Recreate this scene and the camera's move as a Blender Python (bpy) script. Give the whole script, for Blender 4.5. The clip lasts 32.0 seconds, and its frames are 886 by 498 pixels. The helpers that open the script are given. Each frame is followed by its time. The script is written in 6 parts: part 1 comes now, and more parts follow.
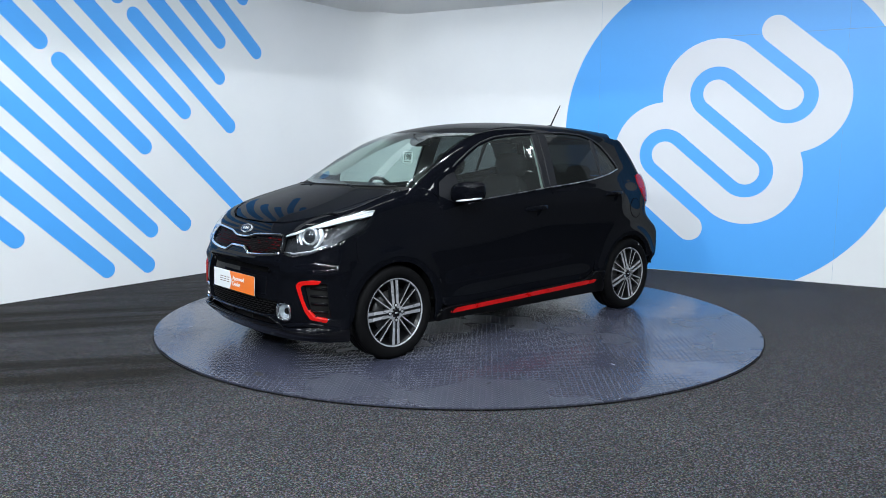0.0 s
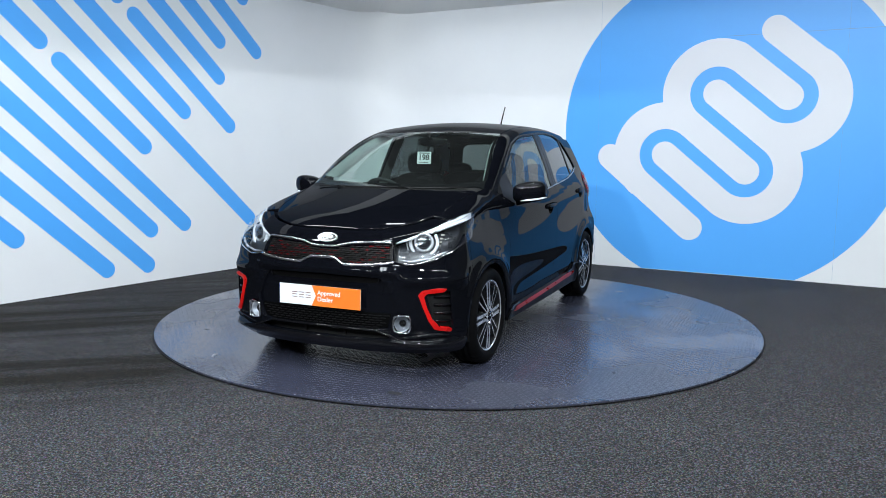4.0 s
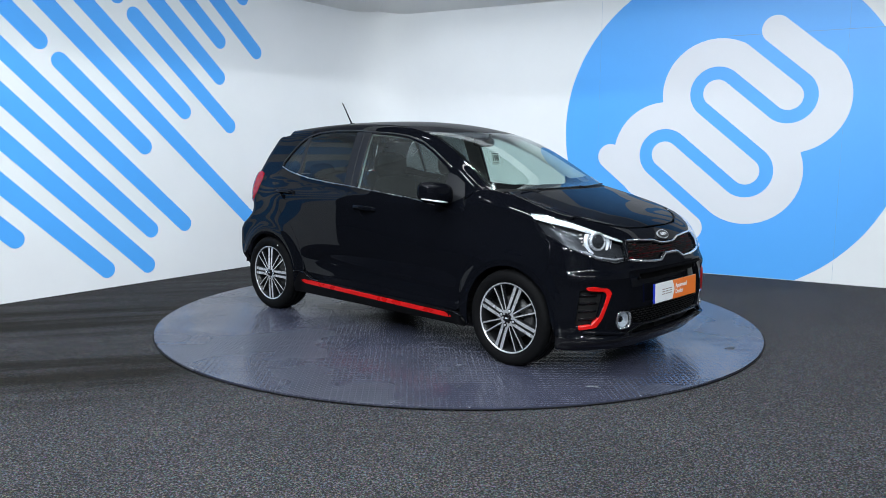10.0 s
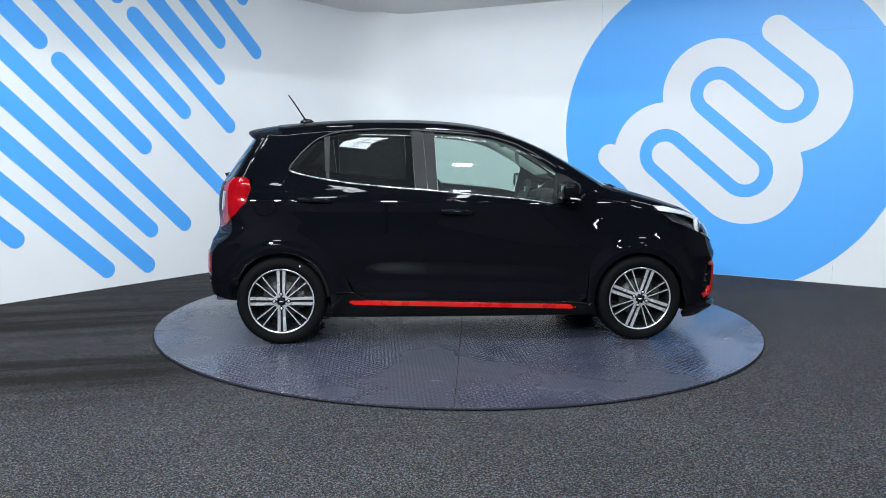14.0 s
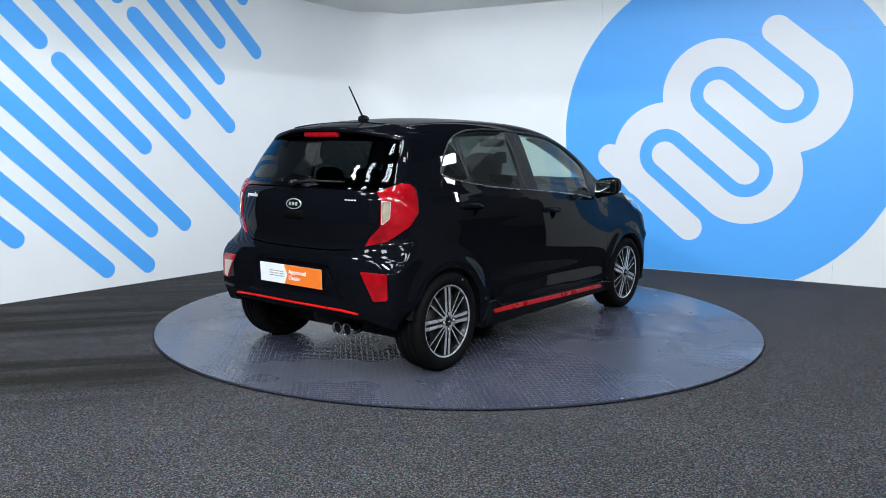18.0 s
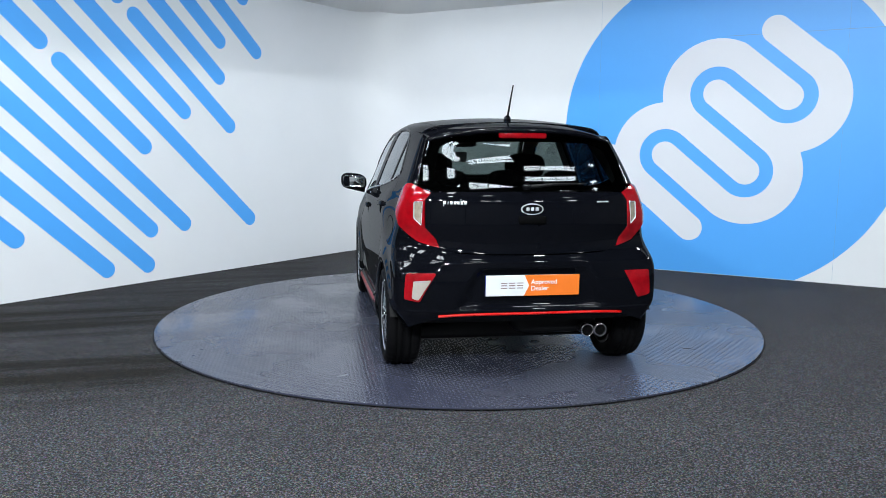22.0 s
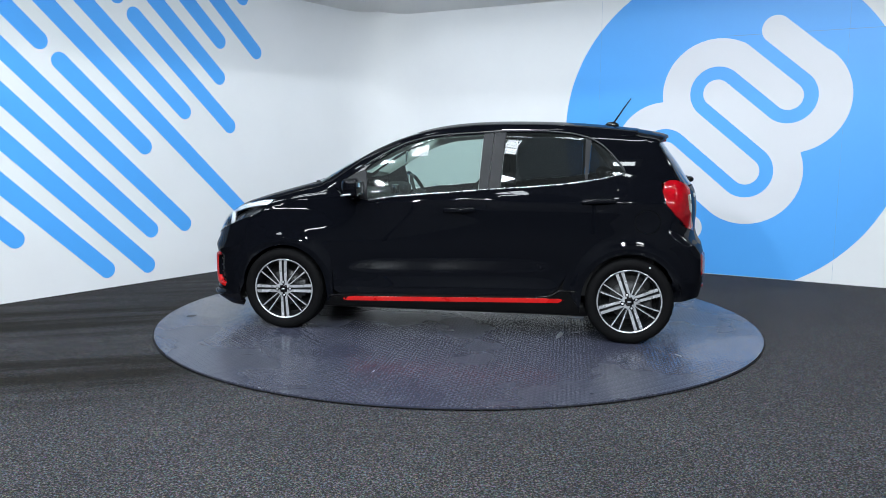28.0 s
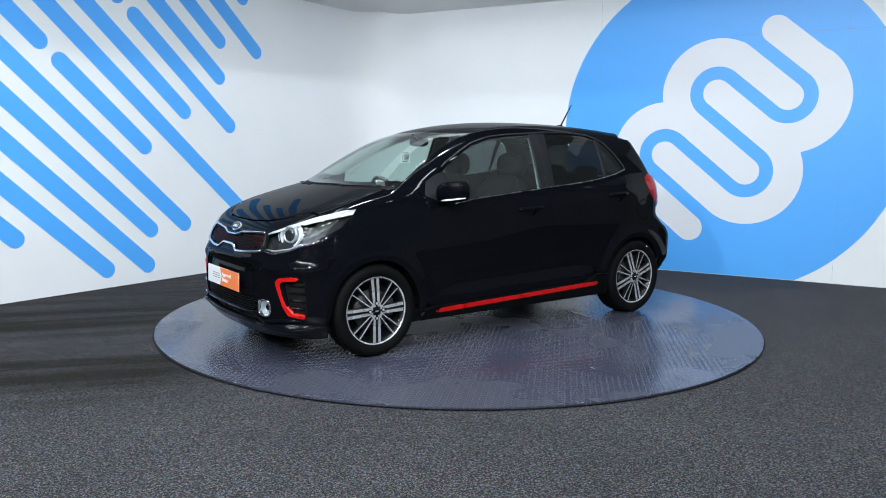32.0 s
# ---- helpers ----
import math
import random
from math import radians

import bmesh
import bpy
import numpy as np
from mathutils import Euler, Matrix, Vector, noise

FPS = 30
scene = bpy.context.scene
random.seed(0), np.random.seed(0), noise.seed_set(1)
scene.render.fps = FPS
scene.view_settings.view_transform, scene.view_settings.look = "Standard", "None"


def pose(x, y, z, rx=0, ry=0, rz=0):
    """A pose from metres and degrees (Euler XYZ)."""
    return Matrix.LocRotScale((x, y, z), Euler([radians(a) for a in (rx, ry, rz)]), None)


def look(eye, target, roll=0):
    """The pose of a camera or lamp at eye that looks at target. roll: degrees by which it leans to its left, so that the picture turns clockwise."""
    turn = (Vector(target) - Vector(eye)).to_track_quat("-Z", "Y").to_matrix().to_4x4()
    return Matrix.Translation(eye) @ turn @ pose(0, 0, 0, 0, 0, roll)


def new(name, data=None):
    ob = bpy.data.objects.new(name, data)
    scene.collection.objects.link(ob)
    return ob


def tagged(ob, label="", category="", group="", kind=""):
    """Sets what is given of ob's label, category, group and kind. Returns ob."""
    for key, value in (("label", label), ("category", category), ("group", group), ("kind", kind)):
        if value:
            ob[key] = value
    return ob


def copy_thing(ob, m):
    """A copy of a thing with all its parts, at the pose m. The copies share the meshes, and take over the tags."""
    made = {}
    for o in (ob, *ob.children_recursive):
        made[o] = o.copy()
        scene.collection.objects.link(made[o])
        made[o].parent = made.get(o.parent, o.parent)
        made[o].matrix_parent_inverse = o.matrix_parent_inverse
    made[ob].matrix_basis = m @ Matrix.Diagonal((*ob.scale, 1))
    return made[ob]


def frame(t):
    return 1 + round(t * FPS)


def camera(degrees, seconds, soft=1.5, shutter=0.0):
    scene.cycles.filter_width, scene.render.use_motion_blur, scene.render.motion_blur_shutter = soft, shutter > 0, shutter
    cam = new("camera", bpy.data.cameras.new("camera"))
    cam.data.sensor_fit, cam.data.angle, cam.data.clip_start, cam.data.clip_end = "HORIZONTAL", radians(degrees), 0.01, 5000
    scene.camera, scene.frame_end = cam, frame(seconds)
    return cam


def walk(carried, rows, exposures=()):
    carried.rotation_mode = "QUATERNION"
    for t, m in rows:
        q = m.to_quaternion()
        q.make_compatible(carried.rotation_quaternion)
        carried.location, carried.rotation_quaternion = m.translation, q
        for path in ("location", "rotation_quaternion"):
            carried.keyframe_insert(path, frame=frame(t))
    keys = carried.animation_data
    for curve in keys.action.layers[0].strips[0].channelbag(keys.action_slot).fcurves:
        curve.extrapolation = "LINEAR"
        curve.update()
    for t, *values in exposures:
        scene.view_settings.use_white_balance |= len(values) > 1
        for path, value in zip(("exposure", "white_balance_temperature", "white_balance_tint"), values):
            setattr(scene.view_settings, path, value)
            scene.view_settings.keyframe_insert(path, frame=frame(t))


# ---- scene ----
from mathutils.geometry import delaunay_2d_cdt

# ---- camera: stands still on a tripod in front of the turntable ----
cam = camera(59.01, 32.0, soft=0.9)
EYE = Vector((0.0, -5.984, 1.292))
PAN, TILT = radians(-1.121), radians(7.348)
AIM = EYE + Vector((math.sin(PAN) * math.cos(TILT), math.cos(PAN) * math.cos(TILT), -math.sin(TILT)))
walk(cam, [(0.0, look(EYE, AIM, 0.483)), (32.0, look(EYE, AIM, 0.483))])

# ---- light ----
scene.view_settings.exposure = 0.0
world = bpy.data.worlds.new("world")
scene.world = world
world.use_nodes = True
world.node_tree.nodes["Background"].inputs["Color"].default_value = (0.5, 0.6, 0.8, 1)
world.node_tree.nodes["Background"].inputs["Strength"].default_value = 0.003


def area_lamp(name, eye, target, w, h, power, colour):
    data = bpy.data.lights.new(name, "AREA")
    data.shape, data.size, data.size_y = "RECTANGLE", w, h
    data.energy, data.color = power, colour
    ob = new(name, data)
    ob.matrix_world = look(eye, target)
    return ob


# high-bay lamps under the shed roof: (x, y) and share of the light
LAMP_TINT = (0.865, 0.955, 1.0)
HIGH_BAYS = [(0.25, 0.3, 4.0), (-1.55, 1.75, 0.55), (4.4, -2.2, 0.6), (-4.9, -2.0, 1.5), (-4.0, -5.0, 2.0), (1.6, -5.9, 0.8), (-1.0, -6.8, 1.6), (5.0, -6.5, 0.6), (-3.2, -10.6, 9.0), (3.4, -10.6, 3.0)]
LAMP_Z, LAMP_W = 6.0, 28.0
for lx, ly, share in HIGH_BAYS:
    area_lamp("high_bay_light", (lx, ly, LAMP_Z), (lx, ly + 0.001, 0), 0.44, 0.28, LAMP_W * share, LAMP_TINT)
# three floodlights added unseen behind the camera, to brighten the walls
FILL_FLOODS = [(-3.6, -7.6, 4.3, 1.15), (0.3, -8.2, 4.3, 1.5), (3.8, -7.4, 4.3, 0.2)]
FILL_FLOOD_W = 205.0
for lx, ly, lz, share in FILL_FLOODS:
    area_lamp("fill_flood_light", (lx, ly, lz), (lx * 0.2, 3.5, 1.9), 0.26, 0.20, FILL_FLOOD_W * share, LAMP_TINT)


# ---- materials ----
def nodes_of(name):
    m = bpy.data.materials.new(name)
    m.use_nodes = True
    nt = m.node_tree
    return m, nt, nt.nodes["Principled BSDF"]


def link(nt, a, b):
    nt.links.new(a, b)


def noise_node(nt, scale, detail=4.0, rough=0.6, coords="Object", stretch=None):
    tc = nt.nodes.new("ShaderNodeTexCoord")
    n = nt.nodes.new("ShaderNodeTexNoise")
    n.inputs["Scale"].default_value, n.inputs["Detail"].default_value, n.inputs["Roughness"].default_value = scale, detail, rough
    if stretch:
        mp = nt.nodes.new("ShaderNodeMapping")
        mp.inputs["Scale"].default_value = stretch
        link(nt, tc.outputs[coords], mp.inputs["Vector"])
        link(nt, mp.outputs["Vector"], n.inputs["Vector"])
    else:
        link(nt, tc.outputs[coords], n.inputs["Vector"])
    return n


def ramp(nt, source, stops):
    r = nt.nodes.new("ShaderNodeValToRGB")
    el = r.color_ramp.elements
    while len(el) < len(stops):
        el.new(0.5)
    for e, (p, c) in zip(el, stops):
        e.position = p
        e.color = (*c, 1) if isinstance(c, tuple) else (c, c, c, 1)
    link(nt, source, r.inputs["Fac"])
    return r


def bump(nt, bsdf, source, strength, distance):
    b = nt.nodes.new("ShaderNodeBump")
    b.inputs["Strength"].default_value, b.inputs["Distance"].default_value = strength, distance
    link(nt, source, b.inputs["Height"])
    link(nt, b.outputs["Normal"], bsdf.inputs["Normal"])
    return b


def scaled(c, k):
    return tuple(min(1.0, v * k) for v in c)


def simple(name, colour, rough=0.5, metal=0.0, vary=0.12, scale=8.0, coat=0.0, relief=0.0, relief_scale=200.0, spec=0.5, glow=None):
    m, nt, b = nodes_of(name)
    n = noise_node(nt, scale)
    r = ramp(nt, n.outputs["Fac"], [(0.3, scaled(colour, 1 - vary)), (0.7, scaled(colour, 1 + vary))])
    link(nt, r.outputs["Color"], b.inputs["Base Color"])
    rr = ramp(nt, n.outputs["Fac"], [(0.3, max(0.0, rough * 0.85)), (0.75, min(1.0, rough * 1.15))])
    link(nt, rr.outputs["Color"], b.inputs["Roughness"])
    b.inputs["Metallic"].default_value = metal
    b.inputs["Specular IOR Level"].default_value = spec
    b.inputs["Coat Weight"].default_value = coat
    b.inputs["Coat Roughness"].default_value = 0.03
    if relief:
        g = noise_node(nt, relief_scale, 2.0)
        bump(nt, b, g.outputs["Fac"], relief, 0.002)
    if glow:
        b.inputs["Emission Color"].default_value = (*glow[0], 1)
        b.inputs["Emission Strength"].default_value = glow[1]
    return m


def glass(name, tint, gloss_rough=0.0, base_gloss=0.055, veil=0.0):
    m = bpy.data.materials.new(name)
    m.use_nodes = True
    nt = m.node_tree
    nt.nodes.clear()
    out = nt.nodes.new("ShaderNodeOutputMaterial")
    mix, tr, gl, lw = (nt.nodes.new(k) for k in ("ShaderNodeMixShader", "ShaderNodeBsdfTransparent", "ShaderNodeBsdfGlossy", "ShaderNodeLayerWeight"))
    tr.inputs["Color"].default_value = (*tint, 1)
    gl.inputs["Roughness"].default_value = gloss_rough
    gl.inputs["Color"].default_value = (0.95, 0.98, 1, 1)
    # Schlick's curve: gloss rises towards grazing angles, the same from both sides
    p5, sc = nt.nodes.new("ShaderNodeMath"), nt.nodes.new("ShaderNodeMath")
    p5.operation, p5.inputs[1].default_value = "POWER", 5.0
    sc.operation, sc.inputs[1].default_value, sc.inputs[2].default_value = "MULTIPLY_ADD", 1 - base_gloss, base_gloss
    link(nt, lw.outputs["Facing"], p5.inputs[0])
    link(nt, p5.outputs[0], sc.inputs[0])
    link(nt, sc.outputs[0], mix.inputs["Fac"])
    link(nt, tr.outputs["BSDF"], mix.inputs[1])
    link(nt, gl.outputs["BSDF"], mix.inputs[2])
    if veil:
        # thin uneven pale film: reflected haze put into the pane's colour
        film, haze = nt.nodes.new("ShaderNodeMixShader"), nt.nodes.new("ShaderNodeBsdfDiffuse")
        haze.inputs["Color"].default_value = (0.70, 0.76, 0.76, 1)
        r = ramp(nt, noise_node(nt, 2.2, 4.0, 0.6).outputs["Fac"], [(0.3, (veil * 0.7,) * 3), (0.7, (veil * 1.3,) * 3)])
        link(nt, r.outputs["Color"], film.inputs["Fac"])
        link(nt, mix.outputs["Shader"], film.inputs[1])
        link(nt, haze.outputs["BSDF"], film.inputs[2])
        mix = film
    link(nt, mix.outputs["Shader"], out.inputs["Surface"])
    return m


# wall paint: white emulsion with faint roller marks and scuffs
def wall_paint(name, colour, rough):
    m, nt, b = nodes_of(name)
    big = noise_node(nt, 1.3, 5.0)
    r = ramp(nt, big.outputs["Fac"], [(0.25, scaled(colour, 0.96)), (0.75, colour)])
    link(nt, r.outputs["Color"], b.inputs["Base Color"])
    b.inputs["Roughness"].default_value = rough
    fine = noise_node(nt, 260.0, 2.0)
    bump(nt, b, fine.outputs["Fac"], 0.12, 0.001)
    return m


M_WALL = wall_paint("white_wall_paint", (0.80, 0.81, 0.83), 0.55)
M_BLUE = wall_paint("blue_vinyl", (0.085, 0.395, 0.92), 0.42)
M_VINYL = wall_paint("white_vinyl", (0.72, 0.73, 0.78), 0.42)
M_CEIL = wall_paint("ceiling_paint", (0.80, 0.80, 0.80), 0.8)
M_SIDE = simple("dull_grey_cladding", (0.24, 0.245, 0.255), 0.75, vary=0.2, scale=1.5)
M_DARK = simple("dark_shed_cladding", (0.016, 0.017, 0.018), 0.7, relief=0.2, relief_scale=40)


def carpet():
    """Dark grey speckled cord carpet with brown worn tyre tracks leading in from the door side."""
    m, nt, b = nodes_of("carpet")
    speck = noise_node(nt, 105.0, 3.0, 0.9)
    r = ramp(nt, speck.outputs["Fac"], [(0.405, (0.007, 0.007, 0.008)), (0.50, (0.022, 0.022, 0.0245)), (0.615, (0.127, 0.127, 0.139))])
    hue = noise_node(nt, 120.0, 0.0)
    tint = nt.nodes.new("ShaderNodeMixRGB")
    tint.blend_type, tint.inputs["Fac"].default_value = "OVERLAY", 0.8
    link(nt, hue.outputs["Color"], tint.inputs[2])
    link(nt, r.outputs["Color"], tint.inputs[1])
    # broad patches of wear
    patch = noise_node(nt, 1.1, 5.0, 0.6)
    pr = ramp(nt, patch.outputs["Fac"], [(0.3, (0.80, 0.80, 0.82)), (0.7, (1.08, 1.06, 1.05))])
    mul = nt.nodes.new("ShaderNodeMixRGB")
    mul.blend_type, mul.inputs["Fac"].default_value = "MULTIPLY", 1.0
    link(nt, tint.outputs["Color"], mul.inputs[1])
    link(nt, pr.outputs["Color"], mul.inputs[2])
    # tyre tracks: bands along x on the far left
    tc = nt.nodes.new("ShaderNodeTexCoord")
    sep = nt.nodes.new("ShaderNodeSeparateXYZ")
    link(nt, tc.outputs["Object"], sep.inputs[0])
    wob = noise_node(nt, 1.0, 8.0, 0.78, stretch=(0.7, 9.0, 1))
    lean = nt.nodes.new("ShaderNodeMath")
    lean.operation, lean.inputs[1].default_value = "MULTIPLY_ADD", -0.33
    link(nt, sep.outputs["X"], lean.inputs[0])
    link(nt, sep.outputs["Y"], lean.inputs[2])
    add = nt.nodes.new("ShaderNodeMath")
    add.operation, add.inputs[1].default_value = "MULTIPLY_ADD", 0.5
    link(nt, wob.outputs["Fac"], add.inputs[0])
    link(nt, lean.outputs[0], add.inputs[2])
    mp = nt.nodes.new("ShaderNodeMapRange")
    mp.inputs["From Min"].default_value, mp.inputs["From Max"].default_value = -1.54, 2.46
    link(nt, add.outputs[0], mp.inputs["Value"])
    band = ramp(nt, mp.outputs[0], [(0.0, 0.0), (0.07, 0.35), (0.10, 0.50), (0.20, 0.95), (0.28, 1.0), (0.33, 0.45), (0.45, 0.3), (0.52, 0.85), (0.68, 1.0), (0.76, 0.7), (1.0, 0.6)])
    side = nt.nodes.new("ShaderNodeMapRange")
    side.inputs["From Min"].default_value, side.inputs["From Max"].default_value = -0.9, -1.8
    link(nt, sep.outputs["X"], side.inputs["Value"])
    amt = nt.nodes.new("ShaderNodeMath")
    amt.operation = "MULTIPLY"
    link(nt, band.outputs["Color"], amt.inputs[0])
    link(nt, side.outputs[0], amt.inputs[1])
    # narrow streaks drawn out along the tracks
    along, streak = nt.nodes.new("ShaderNodeCombineXYZ"), nt.nodes.new("ShaderNodeTexNoise")
    squash = nt.nodes.new("ShaderNodeMath")
    squash.operation, squash.inputs[1].default_value = "MULTIPLY", 0.07
    link(nt, sep.outputs["X"], squash.inputs[0])
    link(nt, squash.outputs[0], along.inputs["X"])
    link(nt, lean.outputs[0], along.inputs["Y"])
    streak.inputs["Scale"].default_value, streak.inputs["Detail"].default_value = 5.5, 4.0
    link(nt, along.outputs[0], streak.inputs["Vector"])
    worn = ramp(nt, streak.outputs["Fac"], [(0.40, 0.45), (0.50, 0.85), (0.56, 1.15)])
    drawn = nt.nodes.new("ShaderNodeMath")
    drawn.operation, drawn.use_clamp = "MULTIPLY", True
    link(nt, amt.outputs[0], drawn.inputs[0])
    link(nt, worn.outputs["Color"], drawn.inputs[1])
    dirt = nt.nodes.new("ShaderNodeMixRGB")
    dirt.blend_type = "MULTIPLY"
    dirt.inputs[2].default_value = (0.20, 0.165, 0.11, 1)
    link(nt, drawn.outputs[0], dirt.inputs["Fac"])
    link(nt, mul.outputs["Color"], dirt.inputs[1])
    link(nt, dirt.outputs["Color"], b.inputs["Base Color"])
    b.inputs["Roughness"].default_value = 0.95
    b.inputs["Specular IOR Level"].default_value = 0.2
    bump(nt, b, speck.outputs["Fac"], 0.6, 0.004)
    return m


M_CARPET = carpet()


def tread_plate():
    """Grey painted steel tread plate: rows of raised lozenges turned two ways, scuffed and stained."""
    m, nt, b = nodes_of("tread_plate")
    tc = nt.nodes.new("ShaderNodeTexCoord")
    heights = []
    for turn, shift in ((45, 0.0), (-45, 0.5)):
        mp = nt.nodes.new("ShaderNodeMapping")
        mp.inputs["Rotation"].default_value = (0, 0, radians(turn))
        mp.inputs["Scale"].default_value = (30.0, 30.0, 1)
        mp.inputs["Location"].default_value = (shift, shift, 0)
        link(nt, tc.outputs["Object"], mp.inputs["Vector"])
        sp = nt.nodes.new("ShaderNodeSeparateXYZ")
        link(nt, mp.outputs["Vector"], sp.inputs[0])
        fr = []
        for ax, k in (("X", 1.08), ("Y", 3.3)):
            f = nt.nodes.new("ShaderNodeMath")
            f.operation = "FRACT"
            link(nt, sp.outputs[ax], f.inputs[0])
            s = nt.nodes.new("ShaderNodeMath")
            s.operation, s.inputs[1].default_value = "SUBTRACT", 0.5
            link(nt, f.outputs[0], s.inputs[0])
            q = nt.nodes.new("ShaderNodeMath")
            q.operation, q.inputs[1].default_value = "MULTIPLY", k * 2
            link(nt, s.outputs[0], q.inputs[0])
            w = nt.nodes.new("ShaderNodeMath")
            w.operation = "MULTIPLY"
            link(nt, q.outputs[0], w.inputs[0])
            link(nt, q.outputs[0], w.inputs[1])
            fr.append(w)
        ad = nt.nodes.new("ShaderNodeMath")
        ad.operation = "ADD"
        link(nt, fr[0].outputs[0], ad.inputs[0])
        link(nt, fr[1].outputs[0], ad.inputs[1])
        inv = nt.nodes.new("ShaderNodeMath")
        inv.operation, inv.inputs[0].default_value, inv.use_clamp = "SUBTRACT", 1.0, True
        link(nt, ad.outputs[0], inv.inputs[1])
        heights.append(inv)
    mx = nt.nodes.new("ShaderNodeMath")
    mx.operation = "MAXIMUM"
    link(nt, heights[0].outputs[0], mx.inputs[0])
    link(nt, heights[1].outputs[0], mx.inputs[1])
    # trodden smooth in broad patches
    worn = noise_node(nt, 0.85, 3.0, 0.55)
    keep = ramp(nt, worn.outputs["Fac"], [(0.43, 1.0), (0.56, 0.10)])
    left = nt.nodes.new("ShaderNodeMath")
    left.operation = "MULTIPLY"
    link(nt, mx.outputs[0], left.inputs[0])
    link(nt, keep.outputs["Color"], left.inputs[1])
    mx = left
    stain = noise_node(nt, 1.1, 5.0, 0.5)
    col = ramp(nt, stain.outputs["Fac"], [(0.28, (0.036, 0.039, 0.062)), (0.5, (0.044, 0.047, 0.073)), (0.75, (0.053, 0.057, 0.085))])
    # lozenge tops paler: rubbed paint, with glints painted into the colour
    wear_glint = nt.nodes.new("ShaderNodeMixRGB")
    wear_glint.inputs[2].default_value = (0.13, 0.135, 0.155, 1)
    wk = nt.nodes.new("ShaderNodeMath")
    wk.operation, wk.inputs[1].default_value = "MULTIPLY", 0.5
    link(nt, mx.outputs[0], wk.inputs[0])
    link(nt, wk.outputs[0], wear_glint.inputs["Fac"])
    link(nt, col.outputs["Color"], wear_glint.inputs[1])
    link(nt, wear_glint.outputs["Color"], b.inputs["Base Color"])
    rr = ramp(nt, worn.outputs["Fac"], [(0.43, 0.28), (0.56, 0.17)])
    link(nt, rr.outputs["Color"], b.inputs["Roughness"])
    b.inputs["Specular IOR Level"].default_value = 0.72
    bump(nt, b, mx.outputs[0], 1.0, 0.007)
    return m


M_PLATE = tread_plate()
M_SCUFF = simple("bare_scuffed_steel", (0.22, 0.23, 0.25), 0.3, vary=0.3, scale=40.0)
M_CHIP = simple("chipped_dark_paint", (0.030, 0.031, 0.036), 0.5, vary=0.3, scale=40.0)
M_RUBBER = simple("black_rubber", (0.016, 0.016, 0.017), 0.75, relief=0.25, relief_scale=60)
# ---- mesh helpers ----
def mesh_object(name, verts, faces, material, parent=None, label="", smooth=False, normals=None):
    me = bpy.data.meshes.new(name)
    me.from_pydata([tuple(v) for v in verts], [], faces)
    me.validate()
    me.materials.append(material)
    if smooth:
        me.polygons.foreach_set("use_smooth", [True] * len(me.polygons))
    if normals is not None and len(normals) == len(me.vertices):
        me.normals_split_custom_set_from_vertices([tuple(v) for v in normals])
    ob = new(name, me)
    if parent:
        ob.parent = parent
    if label:
        ob["label"] = label
    return ob


def part(name, bm, material, parent, label="", smooth=True):
    me = bpy.data.meshes.new(name)
    bm.to_mesh(me)
    bm.free()
    me.materials.append(material)
    if smooth:
        me.polygons.foreach_set("use_smooth", [True] * len(me.polygons))
    ob = new(name, me)
    if parent:
        ob.parent = parent
    if label:
        ob["label"] = label
    return ob


def box_bm(x0, x1, y0, y1, z0, z1, bevel=0.0, segments=2, m=None):
    bm = bmesh.new()
    bmesh.ops.create_cube(bm, size=1)
    for v in bm.verts:
        v.co = Vector((x0 + (v.co.x + 0.5) * (x1 - x0), y0 + (v.co.y + 0.5) * (y1 - y0), z0 + (v.co.z + 0.5) * (z1 - z0)))
    if bevel:
        bmesh.ops.bevel(bm, geom=bm.edges[:], offset=bevel, segments=segments, affect="EDGES", profile=0.5)
    if m:
        bmesh.ops.transform(bm, matrix=m, verts=bm.verts)
    return bm


def lathe_bm(profile, n=48, m=None, close=False):
    """Spin (radius, height) points about the y axis (height runs along y)."""
    bm = bmesh.new()
    rings = []
    for r, h in profile:
        rings.append([bm.verts.new((r * math.cos(2 * math.pi * i / n), h, r * math.sin(2 * math.pi * i / n))) for i in range(n)])
    for a, b in zip(rings, rings[1:]):
        for i in range(n):
            bm.faces.new((a[i], a[(i + 1) % n], b[(i + 1) % n], b[i]))
    if close:
        bm.faces.new(rings[0][::-1])
        bm.faces.new(rings[-1])
    if m:
        bmesh.ops.transform(bm, matrix=m, verts=bm.verts)
    return bm


# ---- the studio bay: two printed walls that meet in a rounded corner ----
CORNER = Vector((-1.080, 4.298))
DIR_L = Vector((-0.55245, -0.83355))   # away from the corner along the striped wall
DIR_R = Vector((0.88401, -0.46746))    # away from the corner along the disc wall
IN_L = Vector((0.83355, -0.55245))     # into the room
IN_R = Vector((-0.46746, -0.88401))
FLOOR_Z, CEIL_Z = -0.012, 2.905
LEFT_END, RIGHT_END = 5.45, 6.7         # where the printed walls stop
COVE = 0.62                             # length of wall that the rounded corner takes up


def on_wall(which, u, z, proud=0.0):
    d, n = (DIR_L, IN_L) if which == "L" else (DIR_R, IN_R)
    p = CORNER + d * u + n * proud
    return Vector((p.x, p.y, z))


